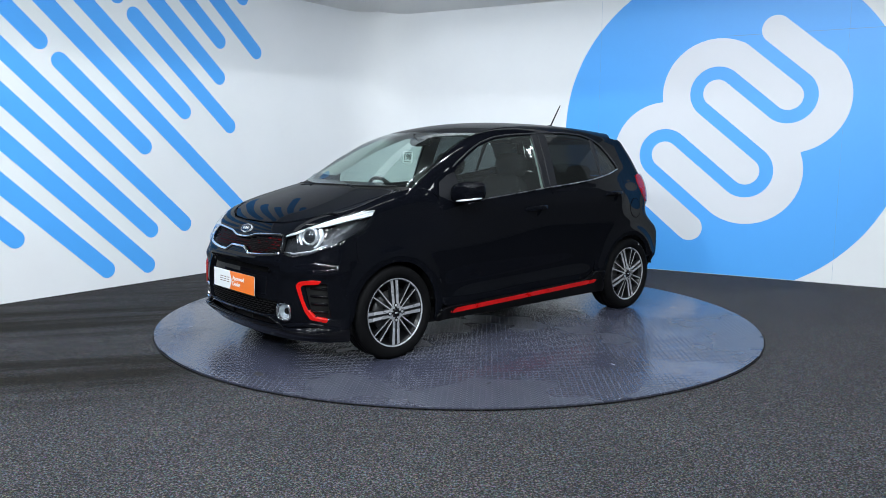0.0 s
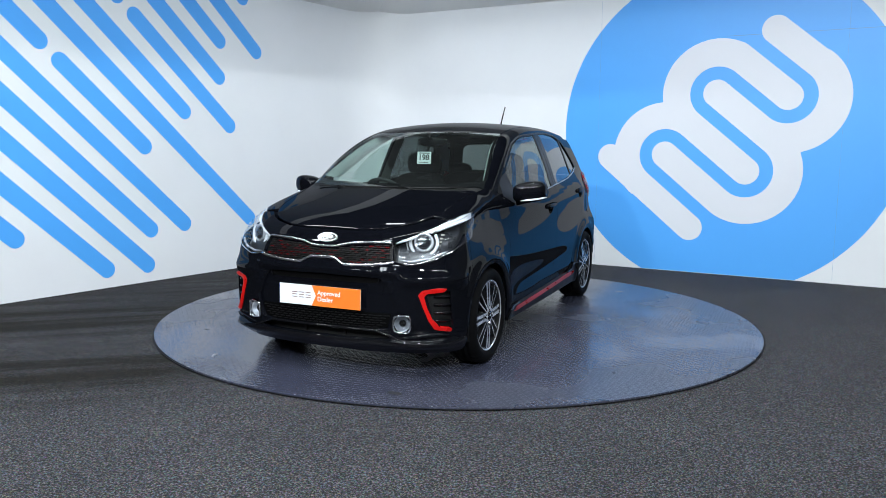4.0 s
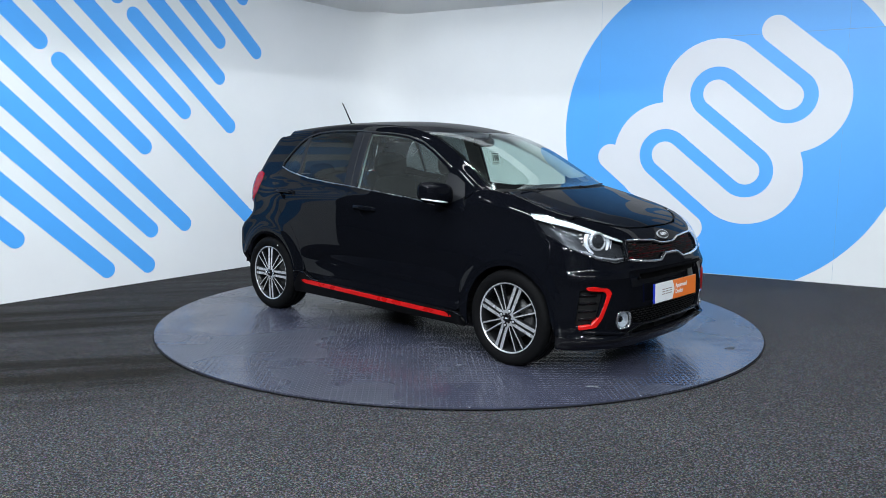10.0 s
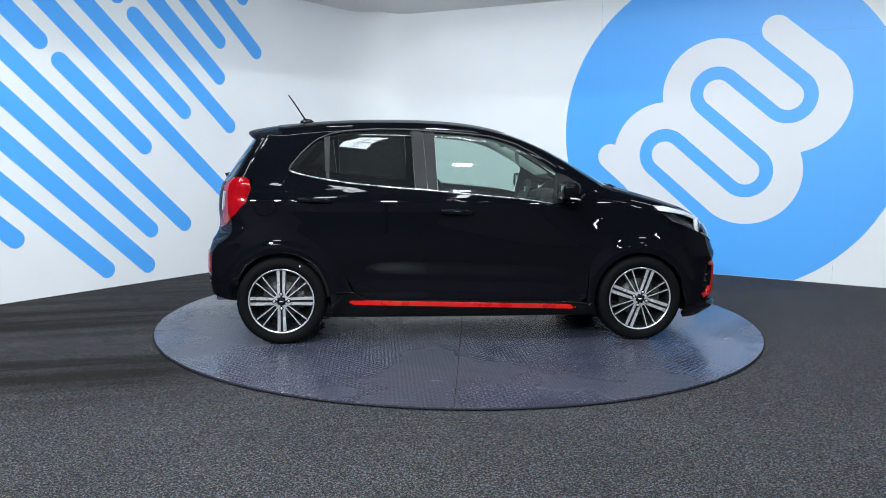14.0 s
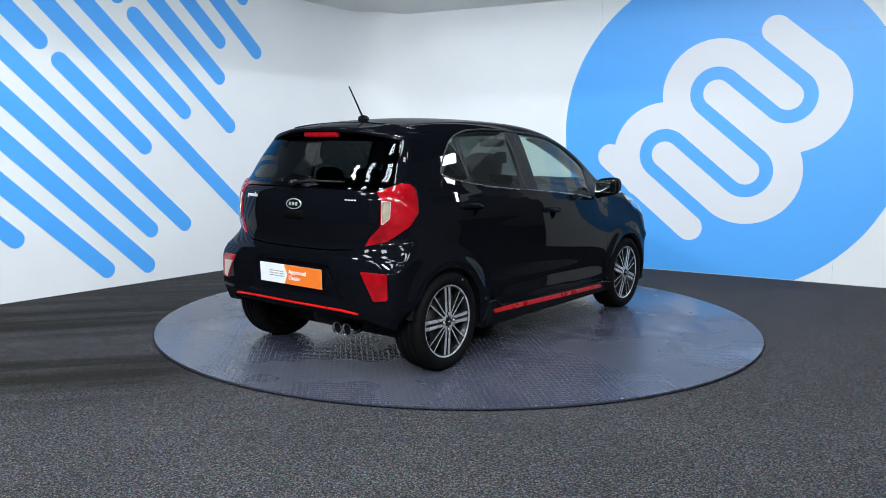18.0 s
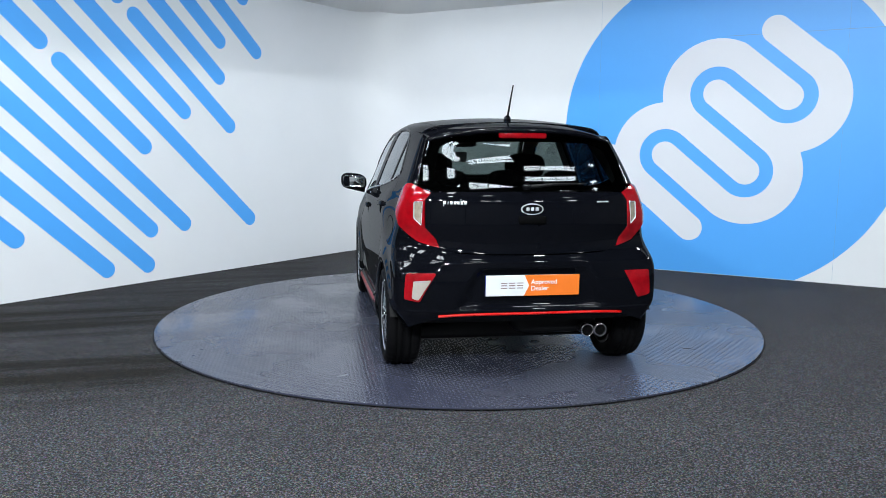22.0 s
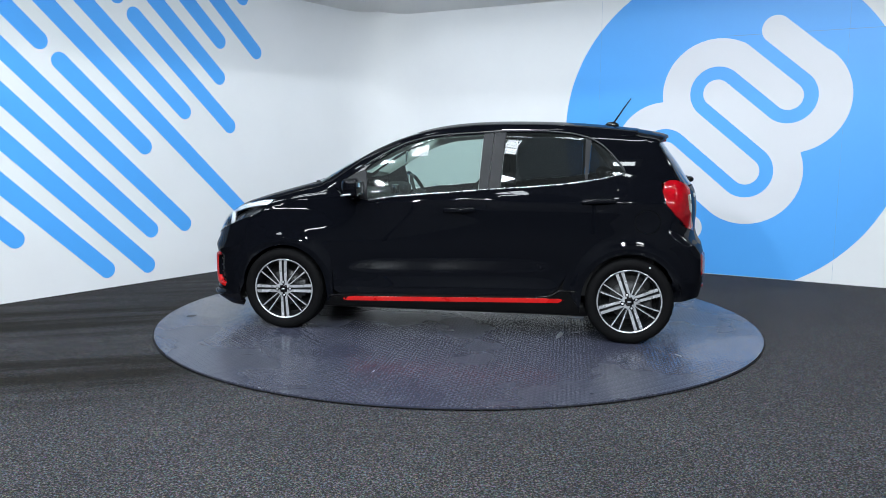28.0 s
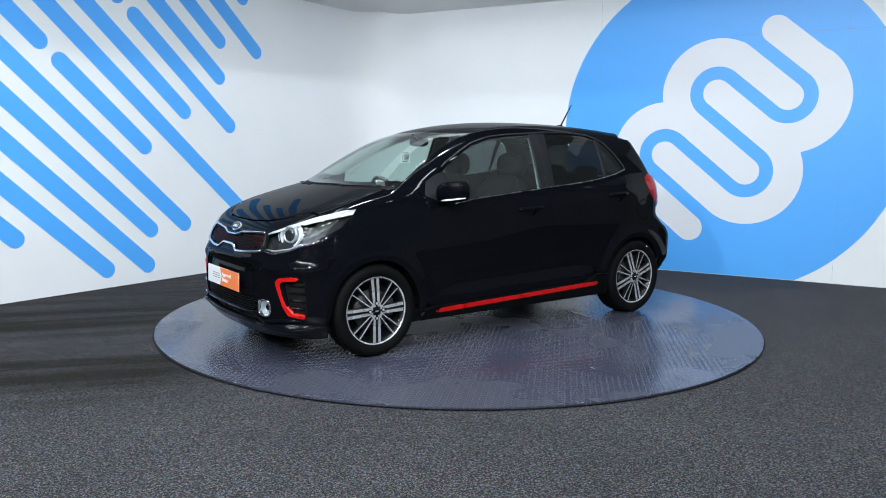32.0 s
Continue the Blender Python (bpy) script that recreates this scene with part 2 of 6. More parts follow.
def wall_slab(name, which, u0, u1, label):
    t = 0.15
    bm = bmesh.new()
    vs = [bm.verts.new(on_wall(which, u, z, pr)) for u in (u0, u1) for z in (FLOOR_Z - 0.05, CEIL_Z + 0.3) for pr in (0.0, -t)]
    for q in ((0, 1, 3, 2), (4, 6, 7, 5), (0, 4, 5, 1), (2, 3, 7, 6), (0, 2, 6, 4), (1, 5, 7, 3)):
        bm.faces.new([vs[i] for i in q])
    bmesh.ops.recalc_face_normals(bm, faces=bm.faces)
    return tagged(part(name, bm, M_WALL, None, smooth=False), label, "wall", kind="structure")


wall_left = wall_slab("wall_west", "L", COVE, LEFT_END, "smooth white painted studio wall with blue diagonal stripes")
wall_right = wall_slab("wall_north", "R", COVE, RIGHT_END, "smooth white painted studio wall carrying a large blue disc")


def cove_corner():
    """Rounded corner between the two walls."""
    n = 24
    a, b = CORNER + DIR_L * COVE, CORNER + DIR_R * COVE
    verts, faces = [], []
    for i in range(n + 1):
        t = i / n
        p = a * (1 - t) ** 2 + CORNER * 2 * t * (1 - t) + b * t * t
        for z in (FLOOR_Z - 0.05, CEIL_Z + 0.3):
            verts.append((p.x, p.y, z))
    for i in range(n):
        faces.append((2 * i, 2 * i + 2, 2 * i + 3, 2 * i + 1))
    ob = mesh_object("wall_corner", verts, faces, M_WALL, smooth=True)
    tagged(ob, "rounded white corner between the two studio walls", "wall", kind="structure")


cove_corner()

# floor of the shed: one carpet sheet
floor = mesh_object("floor", [(-14, -16, FLOOR_Z), (14, -16, FLOOR_Z), (14, 9, FLOOR_Z), (-14, 9, FLOOR_Z)], [(0, 1, 2, 3)], M_CARPET)
tagged(floor, "dark grey speckled cord carpet with brown tyre marks", "floor", kind="structure")

# white soffit that runs along both printed walls and rises towards the room
# unseen front edge: depth and rise shaped to shorten the shade on the walls
SOFFIT, SOFFIT_RISE = 0.90, 0.25


def soffit():
    la, lb = CORNER + DIR_L * LEFT_END, CORNER + DIR_R * RIGHT_END
    inner_corner = CORNER + (IN_L + IN_R).normalized() * (SOFFIT / (IN_L + IN_R).normalized().dot(IN_L))
    ring = [la - IN_L * 0.15, CORNER - (IN_L + IN_R).normalized() * 0.25, lb - IN_R * 0.15, lb + IN_R * SOFFIT, inner_corner, la + IN_L * SOFFIT]
    n = len(ring)
    low = [0, 0, 0, SOFFIT_RISE, SOFFIT_RISE, SOFFIT_RISE]
    verts = [(p.x, p.y, CEIL_Z + k) for p, k in zip(ring, low)] + [(p.x, p.y, CEIL_Z + 0.55) for p in ring]
    faces = [tuple(range(n)), tuple(range(n, 2 * n))[::-1]] + [(i, n + i, n + (i + 1) % n, (i + 1) % n) for i in range(n)]
    tagged(mesh_object("ceiling", verts, faces, M_CEIL), "white painted soffit along the tops of the studio walls", "ceiling", kind="structure")


soffit()

ROOF_Z = 6.6


def shed():
    """The dark shed round the bay: cladding, high roof, roof lights and lamps."""
    t = 0.15
    x0, x1, y0, y1 = -9.0, 9.5, -13.0, 6.5
    for name, a0, a1, b0, b1 in (("wall_side_1", x0 - t, x0, y0, y1), ("wall_side_2", x1, x1 + t, y0, y1), ("wall_south", x0 - t, x1 + t, y0 - t, y0), ("wall_far", x0 - t, x1 + t, y1, y1 + t)):
        tagged(part(name, box_bm(a0, a1, b0, b1, FLOOR_Z, ROOF_Z), M_SIDE if name in ("wall_south", "wall_side_2") else M_DARK, None, smooth=False), "dull grey or dark profiled cladding of the shed", "wall", kind="structure")
    tagged(part("roof_shed", box_bm(x0 - t, x1 + t, y0 - t, y1 + t, ROOF_Z, ROOF_Z + 0.1), M_DARK, None, smooth=False), "dark sheeted roof of the shed", "ceiling", kind="structure")
    # translucent roof lights in short rows of panes
    k = 0
    for cx, cy, turn, length, width in ROOF_LIGHTS:
        k += 1
        verts, faces = [], []
        m = pose(cx, cy, ROOF_Z - 0.02, 0, 0, turn)
        n = max(2, round(length / 0.42))
        w, h = length / n, width / 2
        for i in range(n):
            for py in (-h, 0.0):
                px = -length / 2 + w * i
                b = len(verts)
                verts += [tuple(m @ Vector(v)) for v in ((px + 0.02, py + 0.015, 0), (px + w - 0.02, py + 0.015, 0), (px + w - 0.02, py + h - 0.015, 0), (px + 0.02, py + h - 0.015, 0))]
                faces.append((b + 3, b + 2, b + 1, b))
        tagged(mesh_object("window_%d" % k, verts, faces, M_ROOFLIGHT), "translucent roof light divided into small panes", "roof light", kind="structure")


M_ROOFLIGHT = simple("daylit_sheet", (0.6, 0.6, 0.6), 0.6, glow=((0.85, 0.93, 1.0), 44.0))
ROOF_LIGHTS = [(-2.6, -2.6, 60, 0.8, 0.42), (-0.4, -3.2, -28, 1.0, 0.42), (1.2, -3.25, 24, 1.6, 0.42), (3.2, -3.4, 18, 1.7, 0.38), (-2.9, -4.6, 75, 1.6, 0.60), (-0.7, -4.9, 75, 1.4, 0.60), (-4.6, -3.2, 40, 1.6, 0.42), (-5.6, -5.2, 60, 1.6, 0.60)]
shed()

# ---- printed graphics ----
def stripes():
    """Blue diagonal bars with round ends on the striped wall: pitch 0.283 m, width 0.155 m."""
    a, half, pitch, s0 = radians(42.2), 0.0775, 0.283, -2.772
    far = -9.0
    bars = ((0, far, -3.82), (1, far, -2.98), (2, far, -2.66), (3, far, -2.85), (4, far, -2.585), (5, far, -4.71), (5, -4.475, -3.41),
            (6, far, -1.955), (7, far, -3.30), (8, far, -4.49), (8, -4.255, -2.80), (9, far, -3.22), (10, far, -3.45), (11, far, -3.05), (12, far, -3.54))
    for k, l0, l1 in bars:
        s = s0 + pitch * k
        # cut the bar where it leaves the wall at the top
        l0 = max(l0, -(CEIL_Z - 0.01 - s * math.cos(a)) / math.sin(a) - 0.4)
        ring = []
        for i in range(17):
            t = math.pi / 2 - math.pi * i / 16
            ring.append((l1 + half * math.cos(t), s + half * math.sin(t)))
        if k in (5, 8) and l0 > -4.6:
            for i in range(17):
                t = -math.pi / 2 - math.pi * i / 16
                ring.append((l0 + half * math.cos(t), s + half * math.sin(t)))
        else:
            ring += [(l0, s - half), (l0, s + half)]
        pts = []
        for l, q in ring:
            u, z = l * math.cos(a) + q * math.sin(a), -l * math.sin(a) + q * math.cos(a)
            pts.append((-u, z))
        top = CEIL_Z - 0.004
        clipped = []
        for (u0, z0), (u1, z1) in zip(pts, pts[1:] + pts[:1]):
            if z0 <= top:
                clipped.append((u0, z0))
            if (z0 <= top) != (z1 <= top):
                f = (top - z0) / (z1 - z0)
                clipped.append((u0 + f * (u1 - u0), top))
        pts, clipped = clipped, []
        end = LEFT_END - 0.004
        for (u0, z0), (u1, z1) in zip(pts, pts[1:] + pts[:1]):
            if u0 <= end:
                clipped.append((u0, z0))
            if (u0 <= end) != (u1 <= end):
                f = (end - u0) / (u1 - u0)
                clipped.append((end, z0 + f * (z1 - z0)))
        if len(clipped) < 3:
            continue
        n = len(clipped)
        vs = [on_wall("L", u, z, 0.002) for u, z in clipped]
        ob = mesh_object("wall_stripe", vs, [tuple(range(n))], M_BLUE)
        tagged(ob, "blue round-ended diagonal stripe printed on the wall", "wall graphic", "diagonal stripes", "structure")


stripes()


def disc_and_emblem():
    cu, cz, rad = 4.300, 1.508, 1.703
    pts = []
    for i in range(240):
        t = 2 * math.pi * i / 240
        pts.append((cu + rad * math.cos(t), cz + rad * math.sin(t)))
    for lim, sign in ((CEIL_Z - 0.004, 1), (FLOOR_Z + 0.004, -1)):
        out = []
        for (u0, z0), (u1, z1) in zip(pts, pts[1:] + pts[:1]):
            in0, in1 = (lim - z0) * sign >= 0, (lim - z1) * sign >= 0
            if in0:
                out.append((u0, z0))
            if in0 != in1:
                f = (lim - z0) / (z1 - z0)
                out.append((u0 + f * (u1 - u0), lim))
        pts = out
    vs = [on_wall("R", u, z, 0.002) for u, z in pts]
    tagged(mesh_object("wall_disc", vs, [tuple(range(len(vs)))], M_BLUE), "large sky-blue disc printed on the wall", "wall graphic", kind="structure")
    # the white looping emblem, cut along the zero line of a distance field
    a, w, gap, pitch, q0 = radians(40.0), 0.1375, 0.066, 0.407, 2.940
    legs = [q0 + pitch * i for i in range(6)]
    tl1, br1, tl2, br2 = (2.053, legs[1]), (2.790, legs[2]), (2.035, legs[3]), (2.590, legs[4])
    big = 3 * w + 2 * gap

    def field(p, q):
        def capsule(p0, p1, qc, r):
            return np.hypot(p - np.clip(p, p0, p1), q - qc) - r

        def half_disc(c, side):
            return np.maximum(np.hypot(p - c[0] - (0.020 if c is br2 else 0.0), q - c[1]) - big - (0.0 if c is br1 else 0.009), side * (p - c[0]) - 0.02)

        def rect(p0, p1, qa, qb):
            return np.maximum(np.maximum(p0 - p, p - p1), np.maximum(qa - q, q - qb))

        white = capsule(1.615, 2.77, legs[0], w)
        for c, side in ((tl1, 1), (br1, -1), (tl2, 1), (br2, -1)):
            white = np.minimum(white, half_disc(c, side))
        white = np.minimum(white, rect(2.04, 2.80, legs[1] - w, legs[2] + w))
        white = np.minimum(white, rect(2.03, 2.80, legs[2] - w, legs[3] + w))
        white = np.minimum(white, rect(2.03, 2.60, legs[3] - w, legs[4] + w))
        white = np.minimum(white, capsule(2.055, 2.60, legs[5], w))
        slots = [(x + y) / 2 for x, y in zip(legs, legs[1:])]
        r = pitch / 2
        ends = ((tl1[0], 3.5), (tl1[0], br1[0]), (tl2[0], br1[0]), (tl2[0], br2[0]), (1.3, br2[0]))
        line = np.full_like(p, 9.0)
        for s, (x0, x1) in zip(slots, ends):
            line = np.minimum(line, np.hypot(p - np.clip(p, x0, x1), q - s))
        for c, side in ((tl1, 1), (br1, -1), (tl2, 1), (br2, -1)):
            arc = np.where(side * (p - c[0]) <= 0, np.abs(np.hypot(p - c[0], q - c[1]) - r), 9.0)
            line = np.minimum(line, arc)
        return np.maximum(white, gap - line)

    step = 0.011
    ps, qs = np.arange(1.30, 3.50, step), np.arange(2.70, 5.25, step)
    P, Q = np.meshgrid(ps, qs, indexing="ij")
    D = field(P, Q)
    verts, faces, index = [], [], {}

    def vert(key, p, q):
        if key not in index:
            index[key] = len(verts)
            u, z = p * math.cos(a) + q * math.sin(a), -p * math.sin(a) + q * math.cos(a)
            verts.append(on_wall("R", u, z, 0.004))
        return index[key]

    for i in range(len(ps) - 1):
        for j in range(len(qs) - 1):
            loop = ((i, j), (i + 1, j), (i + 1, j + 1), (i, j + 1))
            vals = [D[k] for k in loop]
            if min(vals) >= 0:
                continue
            face = []
            for (k0, v0), (k1, v1) in zip(zip(loop, vals), zip(loop[1:] + loop[:1], vals[1:] + vals[:1])):
                if v0 < 0:
                    face.append(vert(k0, ps[k0[0]], qs[k0[1]]))
                if (v0 < 0) != (v1 < 0):
                    f = v0 / (v0 - v1)
                    face.append(vert((min(k0, k1), max(k0, k1)), ps[k0[0]] + f * (ps[k1[0]] - ps[k0[0]]), qs[k0[1]] + f * (qs[k1[1]] - qs[k0[1]])))
            if len(face) >= 3:
                faces.append(tuple(face))
    tagged(mesh_object("wall_emblem", verts, faces, M_VINYL), "white looping emblem printed on the blue disc", "wall graphic", kind="structure")


disc_and_emblem()


# joint lines in the printed sheets of the disc wall
def wall_joints():
    m = simple("joint_shadow", (0.16, 0.30, 0.50), 0.6)
    for u0, z0, u1, z1, w in ((4.30, 2.450, 6.2, 2.455, 0.004), (2.98, 0.02, 2.98, 2.9, 0.0016), (5.42, 0.02, 5.42, 2.9, 0.0016)):
        d = Vector((u1 - u0, z1 - z0)).normalized()
        n = Vector((-d.y, d.x)) * w / 2
        vs = [on_wall("R", u, z, 0.0032) for u, z in ((u0 + n.x, z0 + n.y), (u1 + n.x, z1 + n.y), (u1 - n.x, z1 - n.y), (u0 - n.x, z0 - n.y))]
        tagged(mesh_object("wall_joint", vs, [(0, 1, 2, 3)], m), "fine joint between printed wall sheets", "wall graphic", kind="structure")


wall_joints()
# ---- turntable ----
TABLE_R = 2.226
TABLE_AT = (-0.004, 0.028, 0.004)       # its middle, and its top over the tyres' feet


def turntable():
    base = new("turntable")
    tagged(base, "round grey steel tread-plate turntable set in the carpet", "turntable")
    # plates laid side by side across the disc
    seams = [-TABLE_R, 0.045, TABLE_R]
    skew = pose(0, 0, 0, 0, 0, -7.4)
    for x0, x1 in zip(seams, seams[1:]):
        g = 0.0022
        xa, xb = max(x0 + g, -TABLE_R + 1e-3), min(x1 - g, TABLE_R - 1e-3)
        ya, yb = math.sqrt(TABLE_R**2 - xa**2), math.sqrt(TABLE_R**2 - xb**2)
        t0, t1 = math.atan2(ya, xa), math.atan2(yb, xb)
        ring = [(TABLE_R * math.cos(t0 + (t1 - t0) * i / 60), TABLE_R * math.sin(t0 + (t1 - t0) * i / 60)) for i in range(61)]
        ring += [(x, -y) for x, y in ring[::-1]]
        ring = [tuple((skew @ Vector((x, y, 0))).xy) for x, y in ring]
        n = len(ring)
        verts = [(x, y, 0.0) for x, y in ring] + [(x, y, -0.010) for x, y in ring]
        faces = [tuple(range(n))[::-1]] + [(i, (i + 1) % n, n + (i + 1) % n, n + i) for i in range(n)]
        mesh_object("plate", verts, faces, M_PLATE, base)
    # chipped paint and scuffs: small flat flakes on the plates
    rng = random.Random(5)
    for x, y, w, h, turn, pale in ((-0.80, 0.55, 0.26, 0.045, 80, 1), (-0.91, 0.44, 0.07, 0.03, 20, 1), (0.20, 1.11, 0.13, 0.010, 85, 0), (0.25, 1.66, 0.08, 0.009, 82, 1), (1.78, -0.89, 0.10, 0.035, 30, 1),
                                   (1.98, 0.47, 0.12, 0.06, 70, 0), (0.55, -1.62, 0.09, 0.012, 15, 0), (-1.25, -1.30, 0.12, 0.03, 50, 0), (-1.55, 0.95, 0.10, 0.02, 120, 1), (1.10, 1.45, 0.07, 0.02, 10, 0), (-0.30, -1.75, 0.10, 0.018, 160, 1), (1.25, -1.40, 0.06, 0.02, 95, 0)):
        k = 14
        ring = []
        for i in range(k):
            a, f = 2 * math.pi * i / k, rng.uniform(0.55, 1.0)
            ring.append(tuple(pose(x, y, 0.0009, 0, 0, turn) @ Vector((w / 2 * f * math.cos(a), h / 2 * f * math.sin(a), 0))))
        mesh_object("paint_scuff", ring, [tuple(range(k))], M_SCUFF if pale else M_CHIP, base)
    for i in range(26):
        a = rng.uniform(0, 2 * math.pi)
        part("rim_chip", box_bm(-0.006, 0.006, -0.003, 0.003, -0.001, 0.001, 0.0, 1, pose((TABLE_R - 0.006) * math.cos(a), (TABLE_R - 0.006) * math.sin(a), 0, 0, 0, math.degrees(a) + rng.uniform(-60, 60))), M_SCUFF if i % 2 else M_CHIP, base, smooth=False)
    # black rubbed edge of the carrier underneath
    part("rim_seal", lathe_bm([(2.10, 0.0), (TABLE_R + 0.008, 0.0), (TABLE_R + 0.009, -0.005)], 160, pose(0, 0, -0.0105, -90)), M_RUBBER, base, "black rubber edge seal")
    return base


table = turntable()

# ---- car body: one smooth shape, cut into panels ----
# car space: x forward, y left, z up, origin on the ground midway between the axles


def spline(xs, ys):
    """Natural cubic spline through the points, with straight ends."""
    xs, ys = np.array(xs, float), np.array(ys, float)
    n = len(xs)
    h = np.diff(xs)
    A, r = np.eye(n), np.zeros(n)
    for i in range(1, n - 1):
        A[i, i - 1], A[i, i], A[i, i + 1] = h[i - 1], 2 * (h[i - 1] + h[i]), h[i]
        r[i] = 3 * ((ys[i + 1] - ys[i]) / h[i] - (ys[i] - ys[i - 1]) / h[i - 1])
    c = np.linalg.solve(A, r)
    b = np.diff(ys) / h - h * (2 * c[:-1] + c[1:]) / 3
    d = np.diff(c) / (3 * h)
    end = b[-1] + 2 * c[-2] * h[-1] + 3 * d[-1] * h[-1] ** 2

    def f(x):
        x = np.asarray(x, float)
        i = np.clip(np.searchsorted(xs, x) - 1, 0, n - 2)
        t = x - xs[i]
        y = ys[i] + t * (b[i] + t * (c[i] + t * d[i]))
        y = np.where(x < xs[0], ys[0] + b[0] * (x - xs[0]), y)
        return np.where(x > xs[-1], ys[-1] + end * (x - xs[-1]), y)

    return f


def smax(a, b, k):
    h = np.clip(0.5 + 0.5 * (a - b) / k, 0, 1)
    return b * (1 - h) + a * h + k * h * (1 - h)


def sstep(a, b, x):
    t = np.clip((x - a) / (b - a), 0, 1)
    return t * t * (3 - 2 * t)


WHEEL_X, WHEEL_Z, ARCH_R = 1.2, 0.291, 0.318
side_profile = spline([0.10, 0.20, 0.30, 0.45, 0.60, 0.75, 0.86, 0.94, 1.02, 1.12, 1.25, 1.36, 1.44, 1.52],
                      [0.737, 0.763, 0.778, 0.7835, 0.7865, 0.7875, 0.7865, 0.781, 0.750, 0.712, 0.660, 0.610, 0.565, 0.50])
nose_profile = spline([0.10, 0.20, 0.28, 0.38, 0.50, 0.60, 0.68, 0.76, 0.83, 0.90], [1.74, 1.825, 1.862, 1.872, 1.868, 1.856, 1.838, 1.805, 1.755, 1.67])
tail_profile = spline([0.10, 0.20, 0.30, 0.42, 0.55, 0.64, 0.70, 0.75, 0.85, 0.96, 1.04, 1.10, 1.20, 1.32, 1.40, 1.50],
                      [-1.60, -1.665, -1.695, -1.716, -1.718, -1.708, -1.690, -1.678, -1.683, -1.677, -1.655, -1.612, -1.545, -1.455, -1.40, -1.33])
hood_line = spline([0.80, 1.0, 1.2, 1.4, 1.6, 1.72, 1.82, 1.95], [1.100, 1.064, 1.015, 0.960, 0.895, 0.843, 0.780, 0.65])
roof_line = spline([-1.75, -1.45, -1.25, -1.05, -0.75, -0.40, -0.01, 0.22, 0.49, 0.69, 0.89, 1.05, 1.2],
                   [1.335, 1.412, 1.447, 1.469, 1.488, 1.494, 1.478, 1.443, 1.358, 1.262, 1.150, 1.055, 0.965])


def tail_taper(x, z):
    """How far the sides draw in behind the rear wheels, at lamp height."""
    return 0.040 * sstep(-1.05, -1.48, x) * sstep(0.66, 0.90, z) * (1 - sstep(0.95, 1.15, z))


def tuck(pts):
    return [(x, y - float(tail_taper(x, z)) * (1 if y > 0 else -1), z) for x, y, z in pts]


NOSE_IN = 0.052


def body(x, y, z):
    """Below zero inside the car's outer skin."""
    y = np.abs(y)
    up = sstep(0.95, 1.15, z)
    Y = side_profile(z)
    Y = Y - up * (0.055 * np.clip((-x - 0.1) / 1.35, 0, 2) ** 2 + 0.040 * np.clip((x - 0.1) / 0.9, 0, 2) ** 2)
    Y = Y - tail_taper(x, z) - 0.009 * x**2 * (1 - up)
    # arch flares, the shoulder crease and the hollow above the sill
    for wx in (WHEEL_X, -WHEEL_X):
        d = np.hypot(x - wx, z - WHEEL_Z)
        Y = Y + 0.019 * np.exp(-(((d - 0.350) / 0.050) ** 2)) * sstep(0.05, 0.30, z)
    mid = sstep(-0.95, -0.40, x) * sstep(0.95, 0.50, x)
    Y = Y - 0.017 * mid * np.exp(-(((z - 0.435 + 0.03 * x) / 0.080) ** 2))
    crest = np.sqrt((z - (0.950 - 0.075 * x)) ** 2 + 0.003**2)
    Y = Y + 0.0028 * np.exp(-crest / 0.014) * sstep(1.10, 0.80, x)
    foot = np.sqrt((z - (0.345 - 0.02 * x)) ** 2 + 0.004**2)
    Y = Y + 0.006 * mid * np.exp(-foot / 0.02)
    # the wing leans in above the wheel
    Y = Y - 0.021 * sstep(0.65, 0.91, z) * sstep(0.64, 1.06, x) * sstep(1.60, 1.18, x)
    # cheek of the front bumper below the lamps
    Y = Y + 0.012 * np.exp(-(((z - 0.575) / 0.040) ** 2)) * sstep(1.50, 1.62, x)
    # wings and lamps draw in towards the nose, and the screen pillars above them
    Y = Y - NOSE_IN * np.clip((x + 0.3) / 1.2, 0, 1) ** 2 * sstep(0.62, 0.96, z)
    # the rear bumper's corners round under towards the wheel
    Y = Y - 0.085 * sstep(0.45, 0.27, z) * sstep(-1.30, -1.50, x)
    side = y - Y
    front = (x - (nose_profile(z) - 0.48 * y**3)) * 0.85
    # ledge above the front plate and the edge of the chin
    front = front - 0.014 * np.exp(-(((z - 0.615) / 0.024) ** 2)) * sstep(0.50, 0.42, y) - 0.016 * np.exp(-(((z - 0.575) / 0.040) ** 2)) * sstep(0.42, 0.52, y) - 0.012 * np.exp(-(((z - 0.222) / 0.016) ** 2))
    high = sstep(0.60, 0.80, z)
    rear = ((tail_profile(z) + (0.24 + 0.24 * high) * y**4 + 0.10 * high * y**2) - x) * 0.9
    front = front - 0.034 * np.exp(-(((z - 0.222) / 0.024) ** 2)) * sstep(0.36, 0.56, y)
    rear = rear - 0.009 * np.exp(-np.sqrt((z - 0.668) ** 2 + 0.003**2) / 0.012) - 0.005 * np.exp(-(((z - 0.405) / 0.012) ** 2))
    # hollow for the rear plate
    rear = rear + 0.020 * sstep(0.43, 0.37, y + 0.55 * (z - 0.45)) * sstep(0.41, 0.445, z) * sstep(0.645, 0.610, z) * sstep(-1.0, -1.3, x)
    # bonnet with two soft ridges, then windscreen and roof
    bonnet = hood_line(x) - 0.085 * y**2 + 0.0012 * np.exp(-(((y - 0.48 + 0.10 * (1.6 - x)) / 0.08) ** 2))
    roof = roof_line(x) - 0.14 * y**2
    top = z - smax(bonnet, roof, 0.02)
    f = smax(side, front, 0.10)
    f = smax(f, rear, 0.05)
